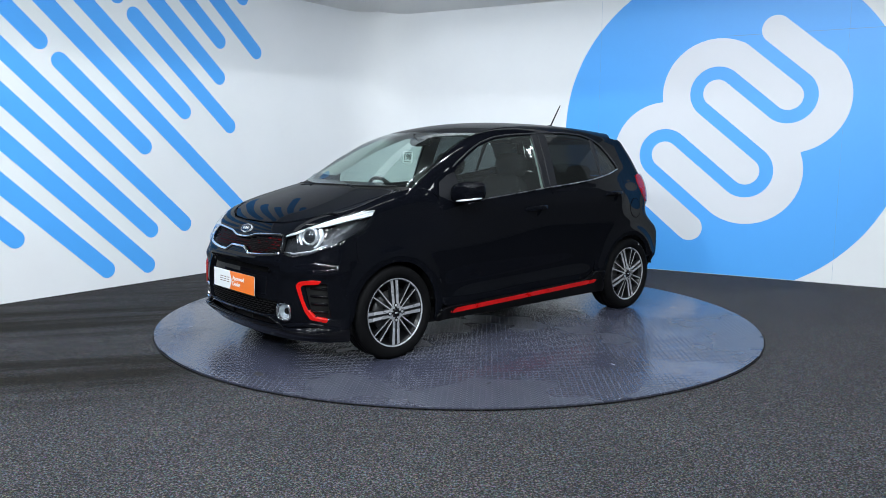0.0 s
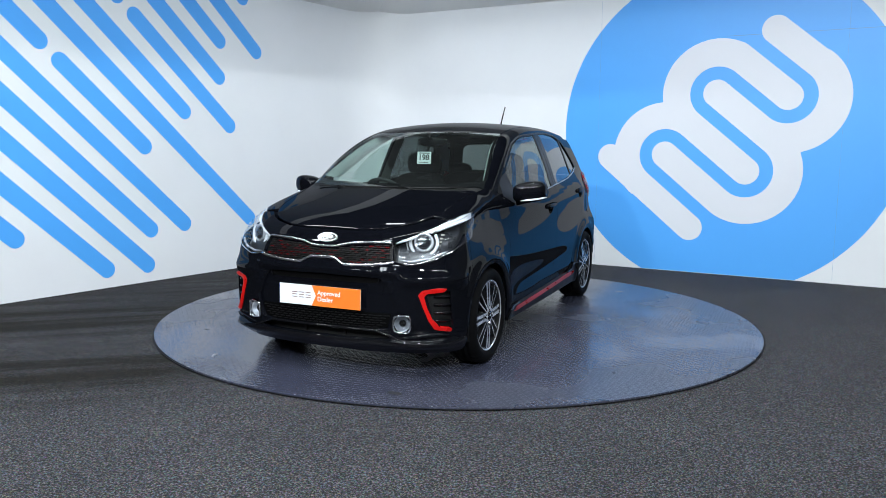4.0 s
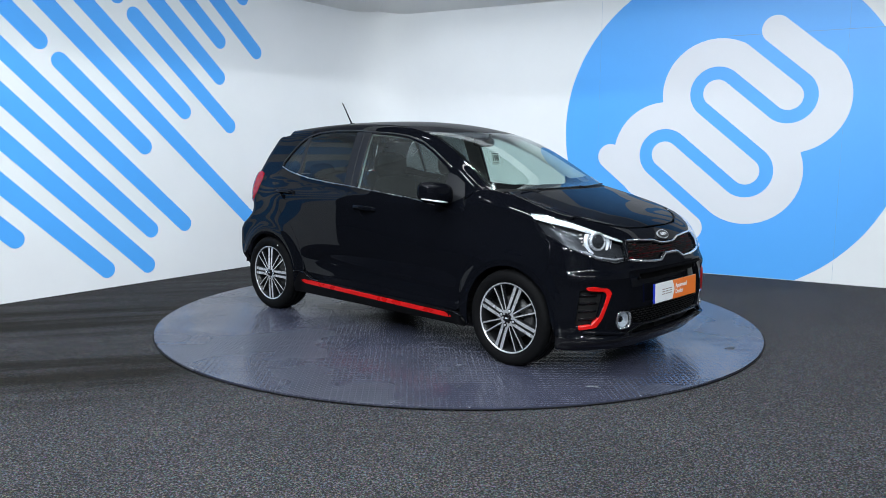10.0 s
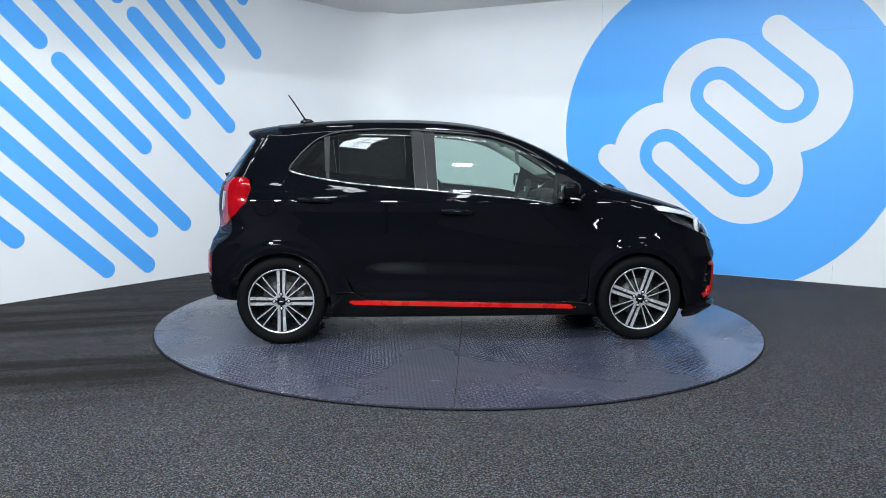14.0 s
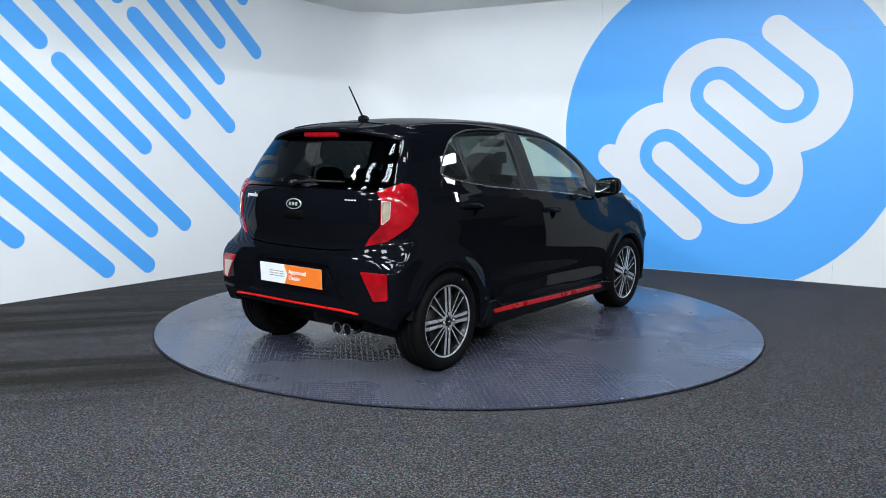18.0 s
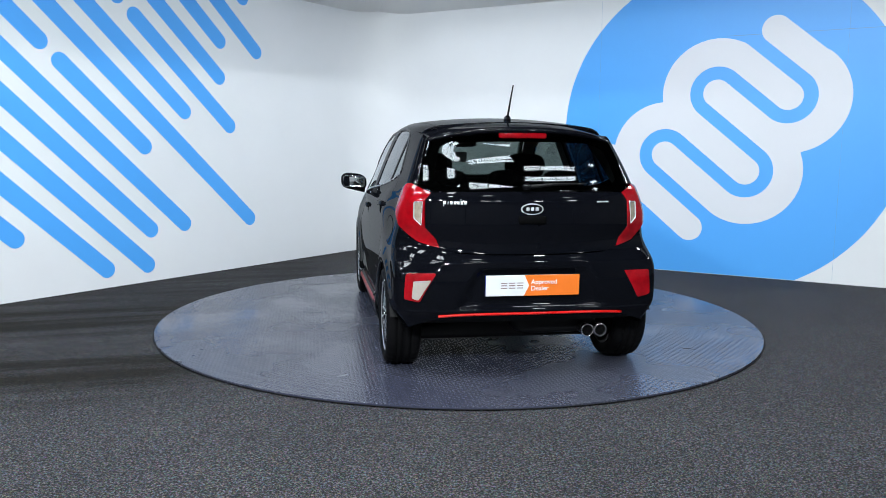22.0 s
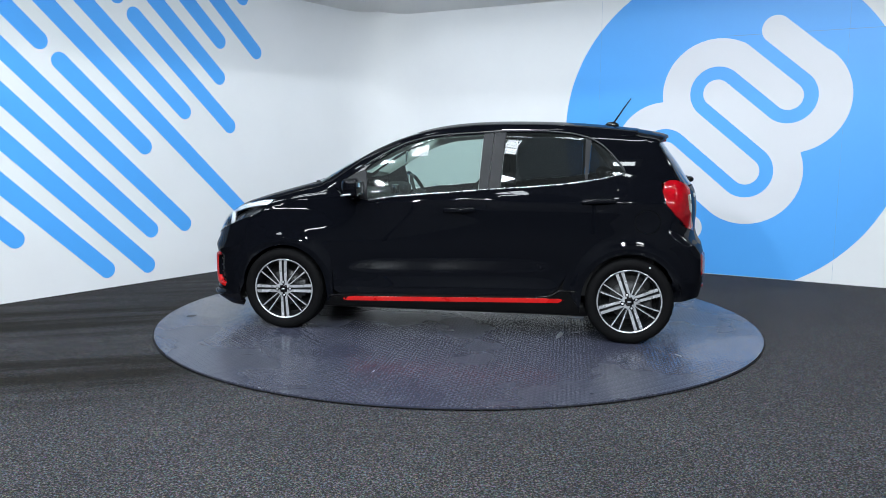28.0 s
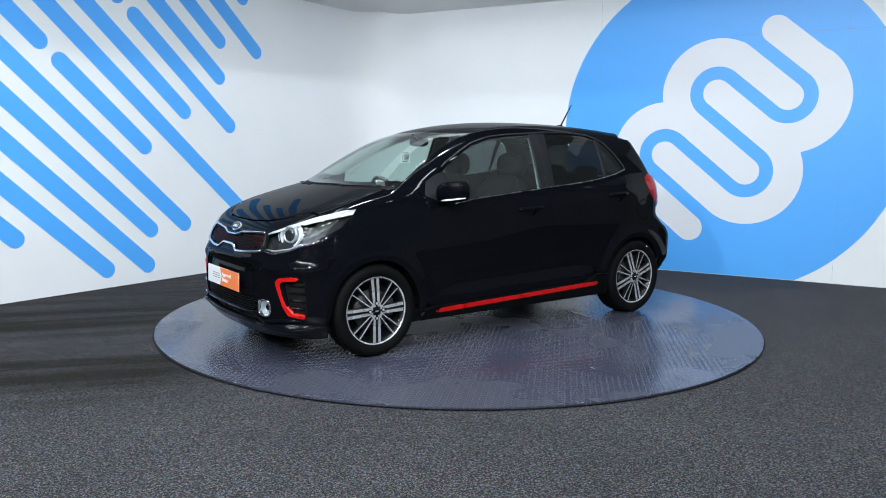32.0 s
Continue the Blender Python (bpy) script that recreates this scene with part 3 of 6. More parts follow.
    f = smax(f, top * 0.9, 0.075)
    return smax(f, 0.14 - z, 0.04)


VIEWS = {"side": (0, 1, 0), "top": (0, 0, 1), "front": (1, 0, 0), "rear": (-1, 0, 0), "slope": (0, 0.70, 0.71),
         "lamp": (0.66, 0.60, 0.45), "tail_lamp": (-0.72, 0.68, 0.12), "corner": (0.75, 0.66, 0.0)}


def axes(view):
    n = np.array(VIEWS[view], float)
    n /= np.linalg.norm(n)
    up = np.array((0, 0, 1.0)) if abs(n[2]) < 0.99 else np.array((1.0, 0, 0))
    e1 = np.cross(up, n)
    e1 /= np.linalg.norm(e1)
    return n, e1, np.cross(n, e1)


def flat(view, pts):
    """Points of the car laid into a view's plane; nose and tail wind round an upright axis, 0.8 m to the radian."""
    out = []
    for x, y, z in pts:
        if view == "nose":
            out.append((math.atan2(y, x - 0.95) * 0.8, z))
        elif view == "tail":
            out.append((math.atan2(y, -0.85 - x) * 0.8, z))
        else:
            n, e1, e2 = axes(view)
            p = np.array((x, y, z))
            out.append((float(p @ e1), float(p @ e2)))
    return out


def lift(view, a, b):
    """Meet the rays of a view with the skin, from outside. Returns points and outward normals."""
    a, b = np.asarray(a, float), np.asarray(b, float)
    one, zero = np.ones_like(a), np.zeros_like(a)
    if view in ("nose", "tail"):
        c, s = np.cos(a / 0.8), np.sin(a / 0.8)
        x0, k = (0.95, 1) if view == "nose" else (-0.85, -1)
        o, d = np.stack([x0 + k * 1.3 * c, 1.3 * s, b], -1), np.stack([-k * c, -s, zero], -1)
        reach = 1.3
    else:
        n, e1, e2 = axes(view)
        reach = {"side": 1.0, "top": 1.7}.get(view, 2.4)
        o, d = a[..., None] * e1 + b[..., None] * e2 + reach * n, np.broadcast_to(-n, a.shape + (3,))
    t, hit, h = zero.copy(), np.zeros(a.shape, bool), 0.02
    for _ in range(int(reach / h) + 40):
        p = o + d * t[..., None]
        hit |= body(p[..., 0], p[..., 1], p[..., 2]) < 0
        t = np.where(hit, t, t + h)
        if hit.all():
            break
    lo, hi = t - h, t
    for _ in range(16):
        m = (lo + hi) / 2
        p = o + d * m[..., None]
        inside = body(p[..., 0], p[..., 1], p[..., 2]) < 0
        lo, hi = np.where(inside, lo, m), np.where(inside, m, hi)
    p = o + d * lo[..., None]
    return p, skin_normal(p)


def skin_normal(p):
    e = 0.004
    g = np.stack([body(*(p + e * v).T) - body(*(p - e * v).T) for v in np.eye(3)], -1)
    return g / np.linalg.norm(g, axis=-1, keepdims=True)


def rounded(pts, steps=6, closed=True):
    """A smooth closed line through the corners given."""
    n, out = len(pts), []
    for i in range(n):
        p0, p1, p2, p3 = (np.array(pts[(i + k) % n], float) for k in (-1, 0, 1, 2))
        for j in range(steps):
            t = j / steps
            out.append(tuple(0.5 * (2 * p1 + (p2 - p0) * t + (2 * p0 - 5 * p1 + 4 * p2 - p3) * t**2 + (3 * p1 - p0 - 3 * p2 + p3) * t**3)))
    return out


def corners(pts, r=0.012, steps=4):
    """The polygon with its corners rounded off by r."""
    out, n = [], len(pts)
    for i in range(n):
        a, b, c = (np.array(pts[(i + k) % n], float) for k in (-1, 0, 1))
        u, v = a - b, c - b
        k = min(r, 0.45 * np.linalg.norm(u), 0.45 * np.linalg.norm(v))
        u, v = b + u / np.linalg.norm(u) * k, b + v / np.linalg.norm(v) * k
        for j in range(steps + 1):
            t = j / steps
            out.append(tuple(u * (1 - t) ** 2 + 2 * t * (1 - t) * b + v * t * t))
    return out


def resample(pts, step):
    out = []
    n = len(pts)
    for i in range(n):
        a, b = np.array(pts[i], float), np.array(pts[(i + 1) % n], float)
        k = max(1, int(math.ceil(np.linalg.norm(b - a) / step)))
        out += [tuple(a + (b - a) * j / k) for j in range(k)]
    return out


def inside_mask(pts, X, Y):
    m = np.zeros(X.shape, bool)
    n = len(pts)
    for i in range(n):
        (x0, y0), (x1, y1) = pts[i], pts[(i + 1) % n]
        if y0 == y1:
            continue
        m ^= ((y0 > Y) != (y1 > Y)) & (X < (x1 - x0) * (Y - y0) / (y1 - y0) + x0)
    return m


def edge_distance(pts, X, Y):
    d = np.full(X.shape, 9.0)
    n = len(pts)
    for i in range(n):
        a, b = np.array(pts[i]), np.array(pts[(i + 1) % n])
        ab = b - a
        L = float(ab @ ab) or 1e-12
        t = np.clip(((X - a[0]) * ab[0] + (Y - a[1]) * ab[1]) / L, 0, 1)
        d = np.minimum(d, np.hypot(X - a[0] - t * ab[0], Y - a[1] - t * ab[1]))
    return d


def shrink(pts, d):
    """The polygon drawn in by d all round."""
    q = np.array(pts, float)
    area = 0.5 * np.sum(q[:, 0] * np.roll(q[:, 1], -1) - np.roll(q[:, 0], -1) * q[:, 1])
    e = np.roll(q, -1, 0) - q
    e /= np.linalg.norm(e, axis=1, keepdims=True) + 1e-12
    n = np.stack([-e[:, 1], e[:, 0]], 1) * (1 if area > 0 else -1)
    m = n + np.roll(n, 1, 0)
    m /= np.maximum(np.sum(m * n, 1, keepdims=True), 0.35)
    return [tuple(v) for v in q + m * d]


def panel_data(view, outline, holes=(), step=0.03, off=0.0, fold=0.014, dome=0.0, gap=0.0016, r=0.006):
    """Cut a panel from the skin: outline and holes are points of the car, or of the view's plane."""
    loops = []
    for k, lp in enumerate((outline, *holes)):
        lp = flat(view, lp) if len(lp[0]) == 3 else list(lp)
        if r:
            lp = corners(lp, r, 3)
        if gap:
            lp = shrink(lp, gap if k == 0 else -gap)
        loops.append(resample(lp, step * 0.6))
    xs, ys = [p[0] for p in loops[0]], [p[1] for p in loops[0]]
    gx, gy = np.arange(min(xs) + step / 2, max(xs), step), np.arange(min(ys) + step / 2, max(ys), step)
    X, Y = np.meshgrid(gx, gy, indexing="ij")
    ok = inside_mask(loops[0], X, Y) & (edge_distance(loops[0], X, Y) > step * 0.45)
    for lp in loops[1:]:
        ok &= ~inside_mask(lp, X, Y) & (edge_distance(lp, X, Y) > step * 0.45)
    pts = [p for lp in loops for p in lp]
    edges, k = [], 0
    for lp in loops:
        n = len(lp)
        edges += [(k + i, k + (i + 1) % n) for i in range(n)]
        k += n
    pts = pts + list(zip(X[ok].tolist(), Y[ok].tolist()))
    v2, _, f2, *_ = delaunay_2d_cdt([Vector(p) for p in pts], edges, [], 0, 1e-5)
    v2 = np.array([tuple(v) for v in v2])
    f2 = np.array([f for f in f2 if len(f) == 3])
    cen = v2[f2].mean(1)
    keep = inside_mask(loops[0], cen[:, 0], cen[:, 1])
    for lp in loops[1:]:
        keep &= ~inside_mask(lp, cen[:, 0], cen[:, 1])
    f2 = f2[keep]
    P, N = lift(view, v2[:, 0], v2[:, 1])
    extra = off
    if dome:
        e = edge_distance(loops[0], v2[:, 0], v2[:, 1])
        extra = off + (dome * np.sqrt(np.clip(e / (abs(dome) * 1.5), 0, 1)))[:, None]
    P = P + N * extra
    # wind faces outward
    q = P[f2]
    turn = np.einsum("ij,ij->i", np.cross(q[:, 1] - q[:, 0], q[:, 2] - q[:, 0]), N[f2].mean(1))
    f2 = np.where((turn < 0)[:, None], f2[:, ::-1], f2)
    verts, normals, faces = [tuple(p) for p in P], [tuple(n) for n in N], [tuple(int(i) for i in f) for f in f2]
    if fold:
        count = {}
        for f in faces:
            for i in range(3):
                a, b = f[i], f[(i + 1) % 3]
                count[(a, b)] = count.get((a, b), 0) + 1
        rim = [(a, b) for (a, b) in count if (b, a) not in count]
        out_dir = {}
        for a, b in rim:
            e = P[b] - P[a]
            o = np.cross(e, N[a])
            o /= np.linalg.norm(o) + 1e-9
            for i in (a, b):
                out_dir[i] = out_dir.get(i, 0) + o
        rings = {}
        for i, o in out_dir.items():
            o = o / (np.linalg.norm(o) + 1e-9)
            k = len(verts)
            verts.append(tuple(P[i] + o * 0.0012 - N[i] * 0.0018))
            nn = N[i] + o
            normals.append(tuple(nn / np.linalg.norm(nn)))
            verts.append(tuple(P[i] + o * 0.0012 - N[i] * fold))
            normals.append(tuple(o))
            rings[i] = k
        for a, b in rim:
            ra, rb = rings[a], rings[b]
            faces += [(b, a, ra, rb), (rb, ra, ra + 1, rb + 1)]
    return verts, normals, faces


def skin(name, view, outline, material, parent, holes=(), label="", mirror=False, both=False, **kw):
    """A panel object; both: the left one and its mirror image on the right."""
    verts, normals, faces = panel_data(view, outline, holes, **kw)
    made = []
    if not mirror or both:
        made.append(mesh_object(name, verts, faces, material, parent, label, True, normals))
    if mirror or both:
        fl = lambda q: [(x, -y, z) for x, y, z in q]
        made.append(mesh_object(name, fl(verts), [f[::-1] for f in faces], material, parent, label, True, fl(normals)))
    return made if both else made[0]


def arc(cx, cz, r, a0, a1, n=24):
    return [(cx + r * math.cos(radians(a0 + (a1 - a0) * i / n)), cz + r * math.sin(radians(a0 + (a1 - a0) * i / n))) for i in range(n + 1)]


def strip(name, view, pts, width, material, parent, height=0.004, off=0.0, label="", both=True, n=60, taper=False):
    """A half-round moulding laid along a line on the skin."""
    q = np.array(flat(view, pts) if len(pts[0]) == 3 else pts, float)
    seg = np.concatenate([[0], np.cumsum(np.linalg.norm(np.diff(q, axis=0), axis=1))])
    u = np.linspace(0, seg[-1], n)
    a, b = np.interp(u, seg, q[:, 0]), np.interp(u, seg, q[:, 1])
    for _ in range(2):
        a[1:-1], b[1:-1] = (a[:-2] + 2 * a[1:-1] + a[2:]) / 4, (b[:-2] + 2 * b[1:-1] + b[2:]) / 4
    P, N = lift(view, a, b)
    T = np.gradient(P, axis=0)
    T /= np.linalg.norm(T, axis=1, keepdims=True)
    S = np.cross(N, T)
    S /= np.linalg.norm(S, axis=1, keepdims=True)
    prof = [(-0.5, -0.4), (-0.47, 0.35), (-0.3, 0.85), (0, 1.0), (0.3, 0.85), (0.47, 0.35), (0.5, -0.4)]
    verts, faces, m = [], [], len(prof)
    for i in range(n):
        w = width * (min(1.0, 0.15 + 6 * min(i, n - 1 - i) / n) if taper else 1.0)
        for s, h in prof:
            verts.append(tuple(P[i] + S[i] * s * w + N[i] * (off + h * height)))
    for i in range(n - 1):
        for j in range(m - 1):
            faces.append((i * m + j, i * m + j + 1, (i + 1) * m + j + 1, (i + 1) * m + j))
    faces += [tuple(range(m))[::-1], tuple(range((n - 1) * m, n * m))]
    made = [mesh_object(name, verts, faces, material, parent, label, True)]
    if both:
        made.append(mesh_object(name, [(x, -y, z) for x, y, z in verts], [f[::-1] for f in faces], material, parent, label, True))
    return made


def mirrored(ob):
    """The same part on the other side of the car."""
    me = ob.data.copy()
    me.transform(ob.matrix_basis)
    me.transform(Matrix.Diagonal((1, -1, 1, 1)))
    me.flip_normals()
    twin = new(ob.name.split(".")[0], me)
    twin.parent = ob.parent
    if "label" in ob:
        twin["label"] = ob["label"]
    return twin


def tube_bm(pts, radius, n=10, closed=False):
    """A round tube along points; radius may be one number or one for each point."""
    bm = bmesh.new()
    P = [Vector(p) for p in pts]
    rings, up = [], None
    for i, p in enumerate(P):
        a = P[i - 1] if i or closed else P[0]
        b = P[(i + 1) % len(P)] if i < len(P) - 1 or closed else P[-1]
        t = (b - a).normalized()
        if up is None:
            up = t.orthogonal().normalized()
        up = (up - t * up.dot(t)).normalized()
        w = t.cross(up)
        r = radius[i] if isinstance(radius, (list, tuple)) else radius
        rings.append([bm.verts.new(p + (up * math.cos(2 * math.pi * k / n) + w * math.sin(2 * math.pi * k / n)) * r) for k in range(n)])
    pairs = list(zip(rings, rings[1:])) + ([(rings[-1], rings[0])] if closed else [])
    for a, b in pairs:
        for k in range(n):
            bm.faces.new((a[k], a[(k + 1) % n], b[(k + 1) % n], b[k]))
    if not closed:
        bm.faces.new(rings[0][::-1])
        bm.faces.new(rings[-1])
    bmesh.ops.recalc_face_normals(bm, faces=bm.faces)
    return bm


def ball_bm(c, r, u=20, v=12, power=2.0):
    """A squarish or round pebble: centre and half sizes."""
    bm = bmesh.new()
    bmesh.ops.create_uvsphere(bm, u_segments=u, v_segments=v, radius=1)
    for q in bm.verts:
        p = q.co.normalized()
        k = sum(abs(e) ** power for e in p) ** (-1 / power)
        q.co = Vector([c[i] + p[i] * k * r[i] for i in range(3)])
    return bm
def car_paint():
    m, nt, b = nodes_of("black_car_paint")
    n = noise_node(nt, 900.0, 1.0)
    r = ramp(nt, n.outputs["Fac"], [(0.4, (0.0020, 0.0023, 0.0036)), (0.75, (0.0044, 0.0051, 0.0078))])
    link(nt, r.outputs["Color"], b.inputs["Base Color"])
    b.inputs["Roughness"].default_value = 0.35
    b.inputs["Coat Weight"].default_value = 0.34
    b.inputs["Coat Roughness"].default_value = 0.015
    b.inputs["Coat IOR"].default_value = 1.5
    b.inputs["Specular IOR Level"].default_value = 0.0
    return m


M_PAINT = car_paint()
M_BLACK = simple("black_plastic", (0.006, 0.006, 0.0065), 0.5, relief=0.1, relief_scale=300, spec=0.22)
M_GLOSS = simple("gloss_black_plastic", (0.004, 0.004, 0.005), 0.07, spec=0.3)
M_MESH = simple("black_grille_plastic", (0.0045, 0.0045, 0.005), 0.5, spec=0.18)
M_SKIRT = simple("satin_black_sill", (0.0030, 0.0030, 0.0034), 0.4, spec=0.08)
M_VOID = simple("unlit_hollow", (0.0018, 0.0018, 0.002), 0.8, spec=0.05)
M_PILLAR = simple("satin_black_film", (0.0105, 0.011, 0.0135), 0.40, spec=0.22)
M_RED = simple("red_trim", (0.50, 0.005, 0.004), 0.3, coat=0.25, spec=0.3)
M_BRIGHT = simple("brushed_bright_trim", (0.86, 0.87, 0.88), 0.2, metal=1.0, vary=0.03)
M_BELT = simple("dulled_bright_trim", (0.55, 0.56, 0.58), 0.28, metal=1.0, vary=0.03)
M_FRAME = simple("satin_grey_frame", (0.030, 0.031, 0.036), 0.42, metal=0.3, vary=0.05)
M_CHROME = simple("chrome", (0.82, 0.83, 0.85), 0.06, metal=1.0, vary=0.03)
M_SATIN = simple("satin_silver", (0.60, 0.61, 0.64), 0.28, metal=0.6, vary=0.05)
M_GUN = simple("gunmetal_paint", (0.010, 0.0105, 0.012), 0.3, metal=0.1, spec=0.3)
M_GLASS = glass("clear_car_glass", (0.66, 0.77, 0.735), base_gloss=0.030, veil=0.028)
M_SCREEN = glass("clear_windscreen_glass", (0.66, 0.77, 0.735), base_gloss=0.030, veil=0.008)
M_TINT = glass("privacy_glass", (0.10, 0.115, 0.12), base_gloss=0.024, veil=0.010)
M_REARGLASS = glass("rear_privacy_glass", (0.145, 0.165, 0.165), base_gloss=0.018)
M_LENS = glass("lamp_lens", (0.90, 0.92, 0.94), base_gloss=0.03)
M_TYRE = simple("tyre_rubber", (0.0045, 0.0045, 0.005), 0.7, spec=0.06, relief=0.3, relief_scale=90)
M_WHITE = simple("white_plate", (0.80, 0.82, 0.84), 0.35, vary=0.02)
M_ORANGE = simple("orange_plate", (0.86, 0.19, 0.022), 0.35, vary=0.04)
M_BLUEBAND = simple("blue_plate_edge", (0.01, 0.03, 0.35), 0.35)
M_REDLENS = simple("red_lamp_lens", (0.27, 0.002, 0.006), 0.10, spec=0.3, coat=0.4, vary=0.35, scale=9.0)
M_FROST = simple("frosted_lamp_lens", (0.40, 0.36, 0.32), 0.2, coat=0.5, vary=0.06, scale=25.0)
M_AMBER = simple("smoky_amber_lens", (0.30, 0.25, 0.19), 0.15, coat=0.6, vary=0.2, scale=30.0)
M_LEDWHITE = simple("white_lamp_reflector", (0.82, 0.84, 0.88), 0.2, metal=0.0, coat=0.5)
M_DARKLAMP = simple("lamp_housing", (0.035, 0.037, 0.042), 0.3, metal=0.3)
M_SEAT = simple("dark_seat_cloth", (0.006, 0.0055, 0.006), 0.9, spec=0.1, relief=0.3, relief_scale=150)
M_SEATRED = simple("red_seat_leather", (0.22, 0.012, 0.012), 0.5)
M_DASH = simple("dash_plastic", (0.010, 0.010, 0.011), 0.7, relief=0.2, relief_scale=200)
M_LINER = simple("grey_headlining", (0.36, 0.38, 0.37), 0.9, relief=0.2, relief_scale=250)
M_STEEL = simple("brake_steel", (0.07, 0.07, 0.073), 0.5, metal=0.5)

car = new("car")
tagged(car, "glossy black five-door hatchback with red trim on the turntable", "car")

AF, AR = WHEEL_X, -WHEEL_X


def arch_points(cx, a0, a1, n=18, y=0.79):
    return [(cx + ARCH_R * math.cos(radians(a0 + (a1 - a0) * i / n)), y, WHEEL_Z + ARCH_R * math.sin(radians(a0 + (a1 - a0) * i / n))) for i in range(n + 1)]


def mirror_line(pts):
    """A line on the left half from the middle outward, carried on over the right half."""
    return [(x, -y, z) for x, y, z in pts[::-1] if y > 1e-6] + list(pts)


# ---- outer panels ----
lamp_top = [(1.757, 0.408, 0.772), (1.700, 0.475, 0.800), (1.573, 0.590, 0.860), (1.414, 0.668, 0.906), (1.287, 0.700, 0.937)]
lamp_low = [(1.330, 0.735, 0.908), (1.401, 0.765, 0.866), (1.452, 0.780, 0.815), (1.543, 0.767, 0.775), (1.657, 0.700, 0.716), (1.723, 0.617, 0.674), (1.782, 0.504, 0.655), (1.800, 0.432, 0.677)]
seam_q = [(1.470, 0.765), (1.480, 0.72), (1.481, 0.68), (1.477, 0.64), (1.464, 0.60), (1.444, 0.555)]
seam_low = [tuple(float(v) for v in p) for p in lift("side", [-x for x, _ in seam_q], [z for _, z in seam_q])[0]]

hood_edge = [(1.716, 0.0, 0.831), (1.716, 0.15, 0.831), (1.691, 0.308, 0.838), (1.640, 0.41, 0.857), (1.590, 0.480, 0.876), (1.500, 0.530, 0.905), (1.386, 0.558, 0.932), (1.143, 0.580, 0.994), (1.02, 0.605, 1.030)]
cowl = [(1.02, 0.605, 1.030), (1.10, 0.40, 1.022), (1.13, 0.20, 1.028), (1.14, 0.0, 1.030)]
skin("bonnet", "top", mirror_line(hood_edge) + mirror_line(cowl[::-1])[::-1][1:-1], M_PAINT, car, step=0.035, r=0.0)

fender = ([(0.795, 0.75, 1.000), (0.86, 0.69, 1.045), (0.95, 0.645, 1.055)] + hood_edge[::-1][1:4]
          + [(1.50, 0.62, 0.888)] + lamp_top[3:] + lamp_low[0:3] + seam_low + arch_points(AF, 46, 180)
          + [(0.878, 0.78, 0.21), (0.84, 0.78, 0.21), (0.832, 0.785, 0.287), (0.842, 0.785, 0.51), (0.838, 0.785, 0.75), (0.812, 0.775, 0.93)])
skin("front_wing", "slope", fender, M_PAINT, car, both=True, step=0.02, fold=0.022)

belt = [(0.585, 0.776, 0.932), (0.388, 0.767, 0.962), (0.0, 0.754, 0.996), (-0.245, 0.745, 1.018), (-0.50, 0.734, 1.036), (-0.757, 0.720, 1.060), (-0.905, 0.704, 1.082), (-1.04, 0.685, 1.106), (-1.142, 0.668, 1.130)]
door_f = ([(0.812, 0.775, 0.93), (0.838, 0.785, 0.75), (0.842, 0.785, 0.51), (0.825, 0.785, 0.30), (0.79, 0.772, 0.275), (0.386, 0.772, 0.285), (-0.226, 0.771, 0.297), (-0.230, 0.787, 0.660)]
          + belt[3::-1] + [(0.70, 0.772, 0.946), (0.785, 0.765, 0.985)])
HANDLES = ((-0.057, 0.872), (-0.980, 0.944))


def cup_loop(hx, hz):
    return [(hx + 0.006 + 0.058 * math.cos(radians(a)) * (1.0 if math.sin(radians(a)) < 0 else 1.25), 0.785, hz - 0.010 + (0.046 if math.sin(radians(a)) < 0 else 0.030) * math.sin(radians(a))) for a in range(0, 360, 15)]


skin("front_door", "side", door_f, M_PAINT, car, holes=[cup_loop(*HANDLES[0])], both=True, step=0.018)
door_r = ([(-0.230, 0.787, 0.660), (-0.226, 0.771, 0.297), (-0.628, 0.775, 0.304), (-0.721, 0.772, 0.350), (-0.775, 0.763, 0.444), (-0.827, 0.783, 0.582), (-0.915, 0.786, 0.698), (-1.023, 0.784, 0.750), (-1.109, 0.779, 0.907), (-1.160, 0.757, 0.999), (-1.182, 0.702, 1.068)]
          + belt[:2:-1])
skin("rear_door", "side", door_r, M_PAINT, car, holes=[cup_loop(*HANDLES[1])], both=True, step=0.018)

win_top = [(-0.930, 0.60, 1.356), (-0.891, 0.588, 1.372), (-0.785, 0.576, 1.397), (-0.594, 0.575, 1.410), (-0.352, 0.581, 1.409), (-0.201, 0.591, 1.398), (0.026, 0.597, 1.386), (0.184, 0.602, 1.368), (0.340, 0.620, 1.325), (0.455, 0.646, 1.270), (0.590, 0.675, 1.192), (0.626, 0.690, 1.165)]
tri = [(0.690, 0.685, 1.142), (0.762, 0.697, 1.102), (0.795, 0.743, 1.015)]
screen_edge = [(0.95, 0.645, 1.055), (0.86, 0.625, 1.108), (0.75, 0.596, 1.172), (0.56, 0.548, 1.282), (0.40, 0.516, 1.352), (0.27, 0.500, 1.394)]
roof_edge = [(0.27, 0.500, 1.394), (0.0, 0.497, 1.438), (-0.4, 0.495, 1.455), (-0.8, 0.490, 1.446), (-1.10, 0.475, 1.428), (-1.24, 0.465, 1.413)]
frame_side = screen_edge + roof_edge[1:] + [(-1.20, 0.545, 1.378), (-1.03, 0.560, 1.392)] + win_top + tri + [(0.86, 0.69, 1.045)]
skin("side_frame", "slope", frame_side, M_PAINT, car, both=True, step=0.022)

